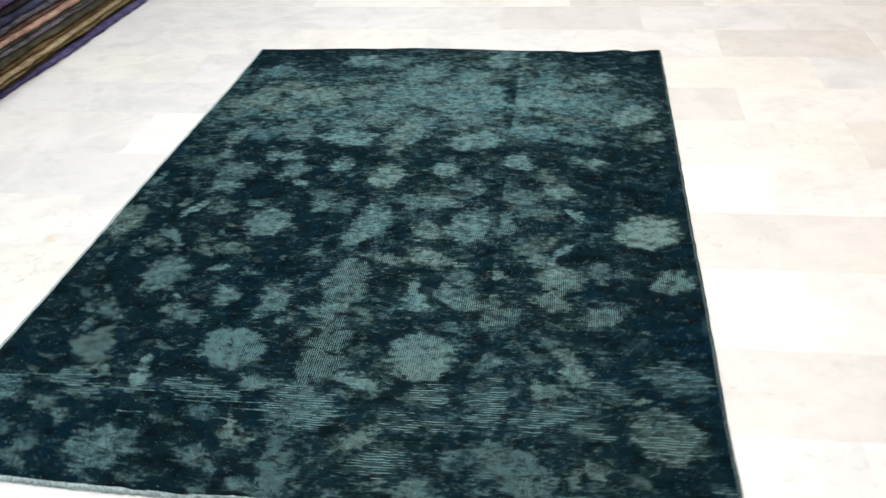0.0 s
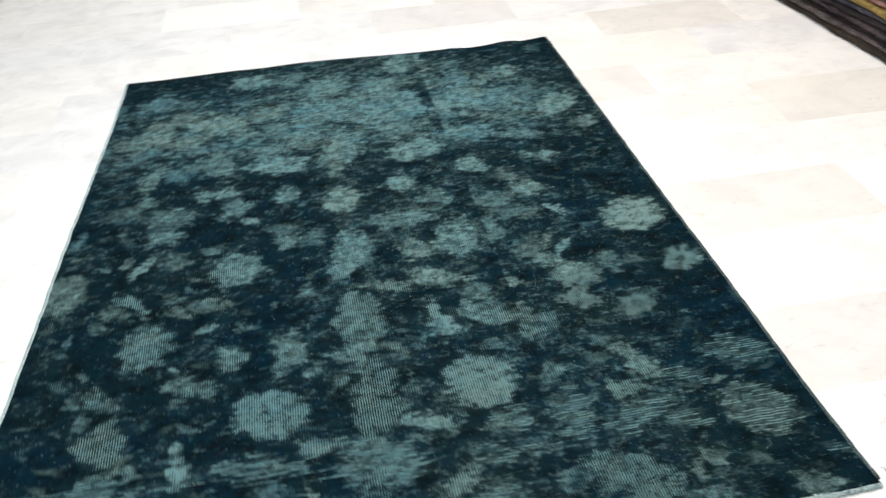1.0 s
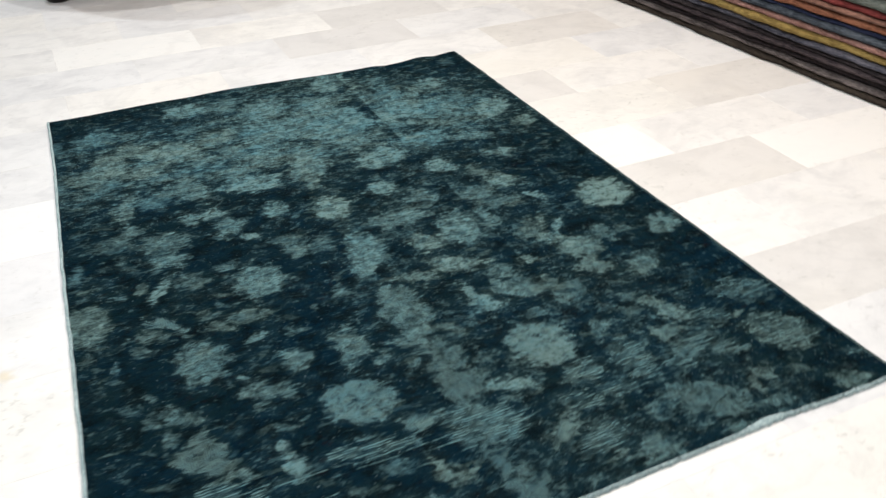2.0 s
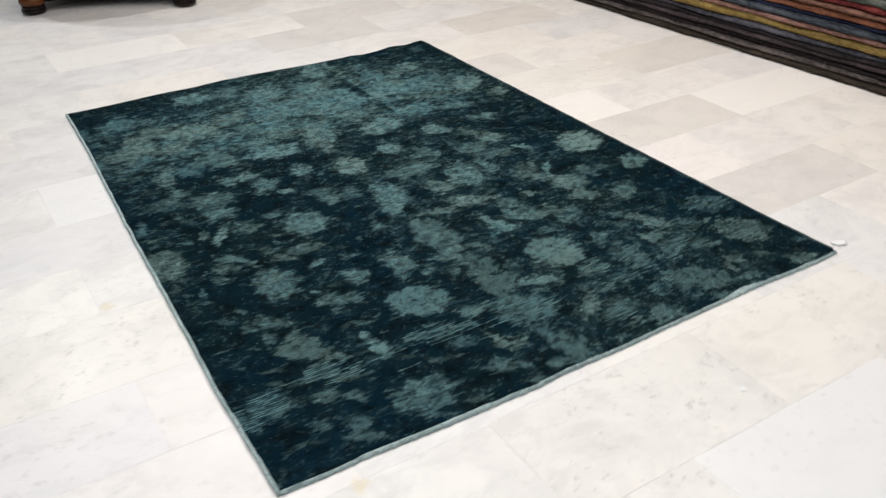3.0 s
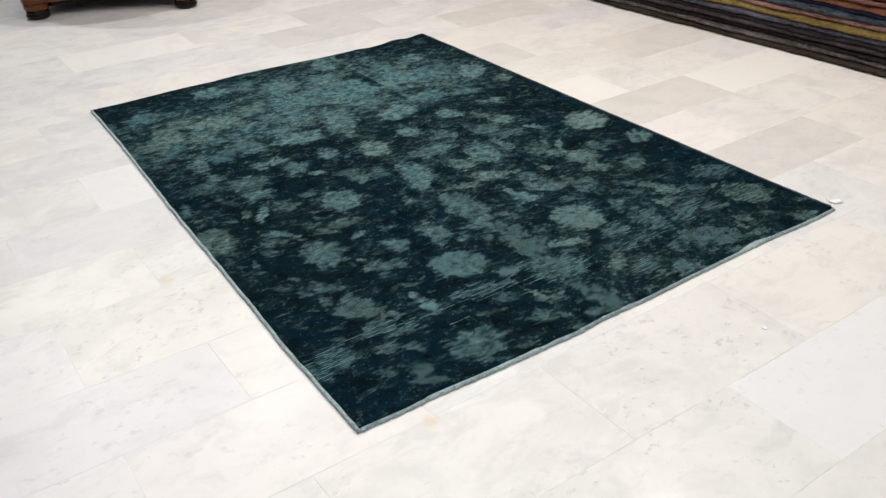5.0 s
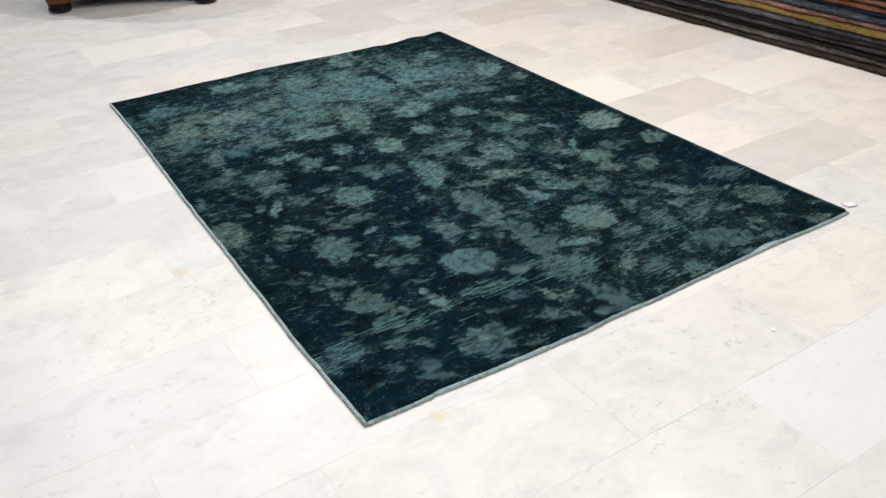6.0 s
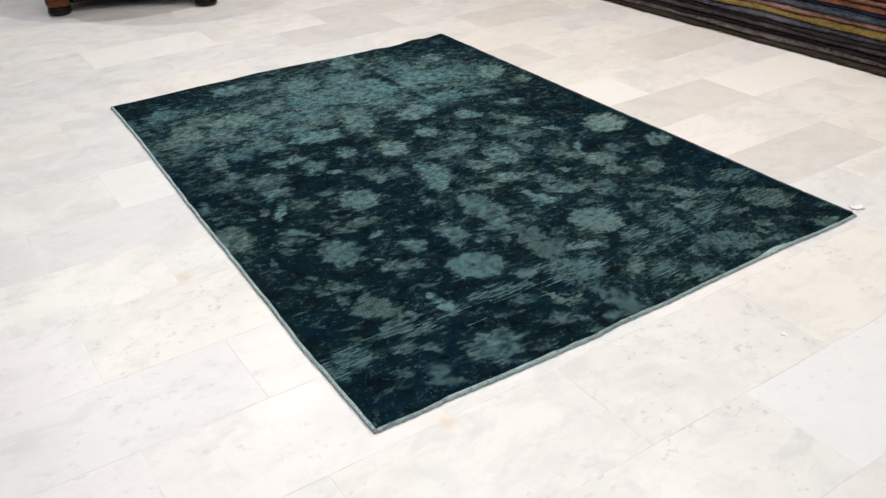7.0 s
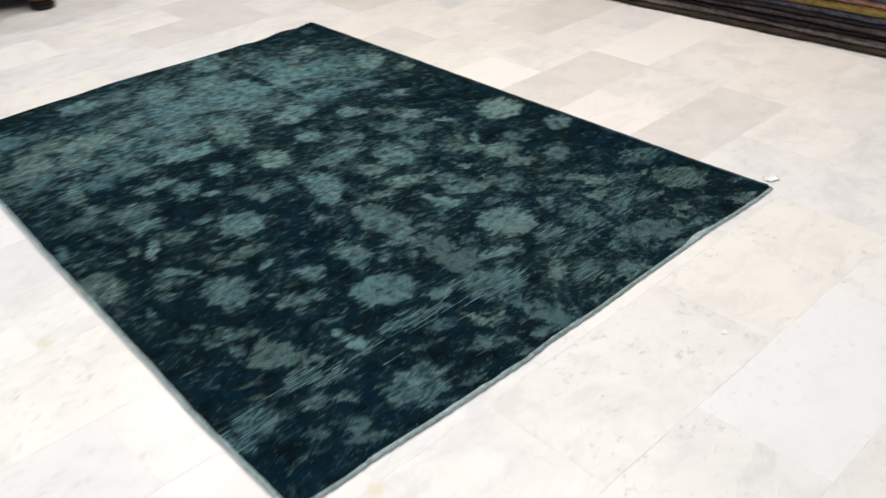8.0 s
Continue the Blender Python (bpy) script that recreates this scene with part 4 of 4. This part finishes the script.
# ---- small things on the floor ----
def price_tag():
    tag = tagged(new("price_tag"), "small white paper price tag on string at rug corner", "tag")
    bm, rows = bmesh.new(), []
    for i in range(9):
        f = i / 8
        z = 0.0012 + 0.014 * (f - 0.4) ** 2
        rows.append([bm.verts.new((0.042 * (f - 0.5), y, z + h)) for y, h in ((-0.016, 0), (0.016, 0), (0.016, 0.0008), (-0.016, 0.0008))])
    for a, b in zip(rows, rows[1:]):
        for q in range(4):
            bm.faces.new((a[q], b[q], b[(q + 1) % 4], a[(q + 1) % 4]))
    bm.faces.new(rows[0]), bm.faces.new(rows[-1])
    bmesh.ops.recalc_face_normals(bm, faces=bm.faces)
    part("card", bm, PAPER, tag, "white paper card", True)
    bm, rings = bmesh.new(), []
    for i in range(15):
        f = i / 14
        x, y, z = 0.016 - 0.045 * f, -0.017 - 0.006 * math.sin(3 * f) + 0.004 * math.sin(9 * f), 0.0024 + 0.006 * f * f
        rings.append([bm.verts.new((x, y + 0.0007 * math.cos(a), z + 0.0007 * math.sin(a))) for a in (k * math.pi / 3 for k in range(6))])
    for a, b in zip(rings, rings[1:]):
        for q in range(6):
            bm.faces.new((a[q], b[q], b[(q + 1) % 6], a[(q + 1) % 6]))
    part("string", bm, STRING, tag, "dark knotted string", True)
    tag.matrix_world = pose(1.776, 0.020, 0, 0, 0, -32)
    return tag


price_tag()


# a flat white lump modelled in place of a sparkling glint on the floor
def glint_speck(x, y, size):
    bm = bmesh.new()
    bmesh.ops.create_icosphere(bm, subdivisions=2, radius=size)
    for v in bm.verts:
        v.co.z = max(0.0, v.co.z * 0.20 + size * 0.12)
        v.co *= 1 + 0.5 * noise.noise(v.co * 260)
        v.co.z = max(0.0, v.co.z)
    ob = new("glint_speck", mesh_from("glint_speck", bm, PAPER))
    ob.location = (x, y, 0.0)
    return tagged(ob, "tiny white speck standing in for a bright glint on the marble floor", "paper scrap")


glint_speck(1.029, -0.280, 0.008)

# ---- marble tiles, in staggered rows ----
ROW_EDGES = [-0.375, -0.053, 0.245, 0.521, 0.842, 1.122, 1.400, 1.720, 1.995]
while ROW_EDGES[-1] < Y1:
    ROW_EDGES.append(ROW_EDGES[-1] + 0.2965)
while ROW_EDGES[0] > Y0:
    ROW_EDGES.insert(0, ROW_EDGES[0] - 0.2965)
FIRST = min(range(len(ROW_EDGES)), key=lambda k: abs(ROW_EDGES[k] + 0.053))
TONES = {}
for stone, cells in ((MARBLE_GREY, ((1, 3), (3, 3), (5, 4), (6, 3), (9, 2), (10, 3), (8, 4), (-3, 2))),
                     (MARBLE_LILAC, ((4, 0), (4, -1))),
                     (MARBLE_BRIGHT, ((4, 3), (5, 0), (3, 4), (-2, 2), (10, 1))),
                     (MARBLE_FLECKED, ((2, 0), (-1, 1), (-1, 2), (-2, 1), (5, 3), (-3, 3))),
                     (MARBLE_ROSE, ((1, 0), (1, -1), (0, -1), (0, 0), (2, -1), (-2, 0), (2, 3))),
                     (MARBLE_CREAM, ((1, 4), (7, 3), (-3, 1)))):
    TONES.update((cell, stone) for cell in cells)
GAP = 0.0008


def tile_mesh(length, width, mat):
    return mesh_from("tile", box(bmesh.new(), 0, length - 2 * GAP, 0, width - 2 * GAP, -0.012, 0.0, 0.0003), mat)


shared, rest = {}, bmesh.new()
for k in range(len(ROW_EDGES) - 1):
    row = k - FIRST
    y0, width = ROW_EDGES[k] + GAP, round(ROW_EDGES[k + 1] - ROW_EDGES[k], 4)
    start, pitch = (-0.143, 0.6125) if row % 2 else (-0.445, 0.6080)
    for col in range(-7, 11):
        x0 = start + pitch * col + GAP
        if x0 + pitch < X0 or x0 > X1:
            continue
        if not (-1.75 < x0 < 3.0 and -1.3 < y0 < 4.6):
            box(rest, max(x0, X0), min(x0 + pitch - 2 * GAP, X1), y0, y0 + width - 2 * GAP, -0.012, 0.0)
            continue
        mat = TONES.get((row, col), MARBLE_WHITE)
        key = (pitch, width, mat.name)
        if key not in shared:
            shared[key] = tile_mesh(pitch, width, mat)
        ob = new("tile", shared[key])
        ob.parent = floor
        lift = random.uniform(-0.0002, 0.0)
        ob.matrix_basis = pose(x0, y0, lift)
tagged(part("outer_tiles", rest, MARBLE_WHITE, floor, "pale marble tiles in the outer parts of the room"), kind="stuff")
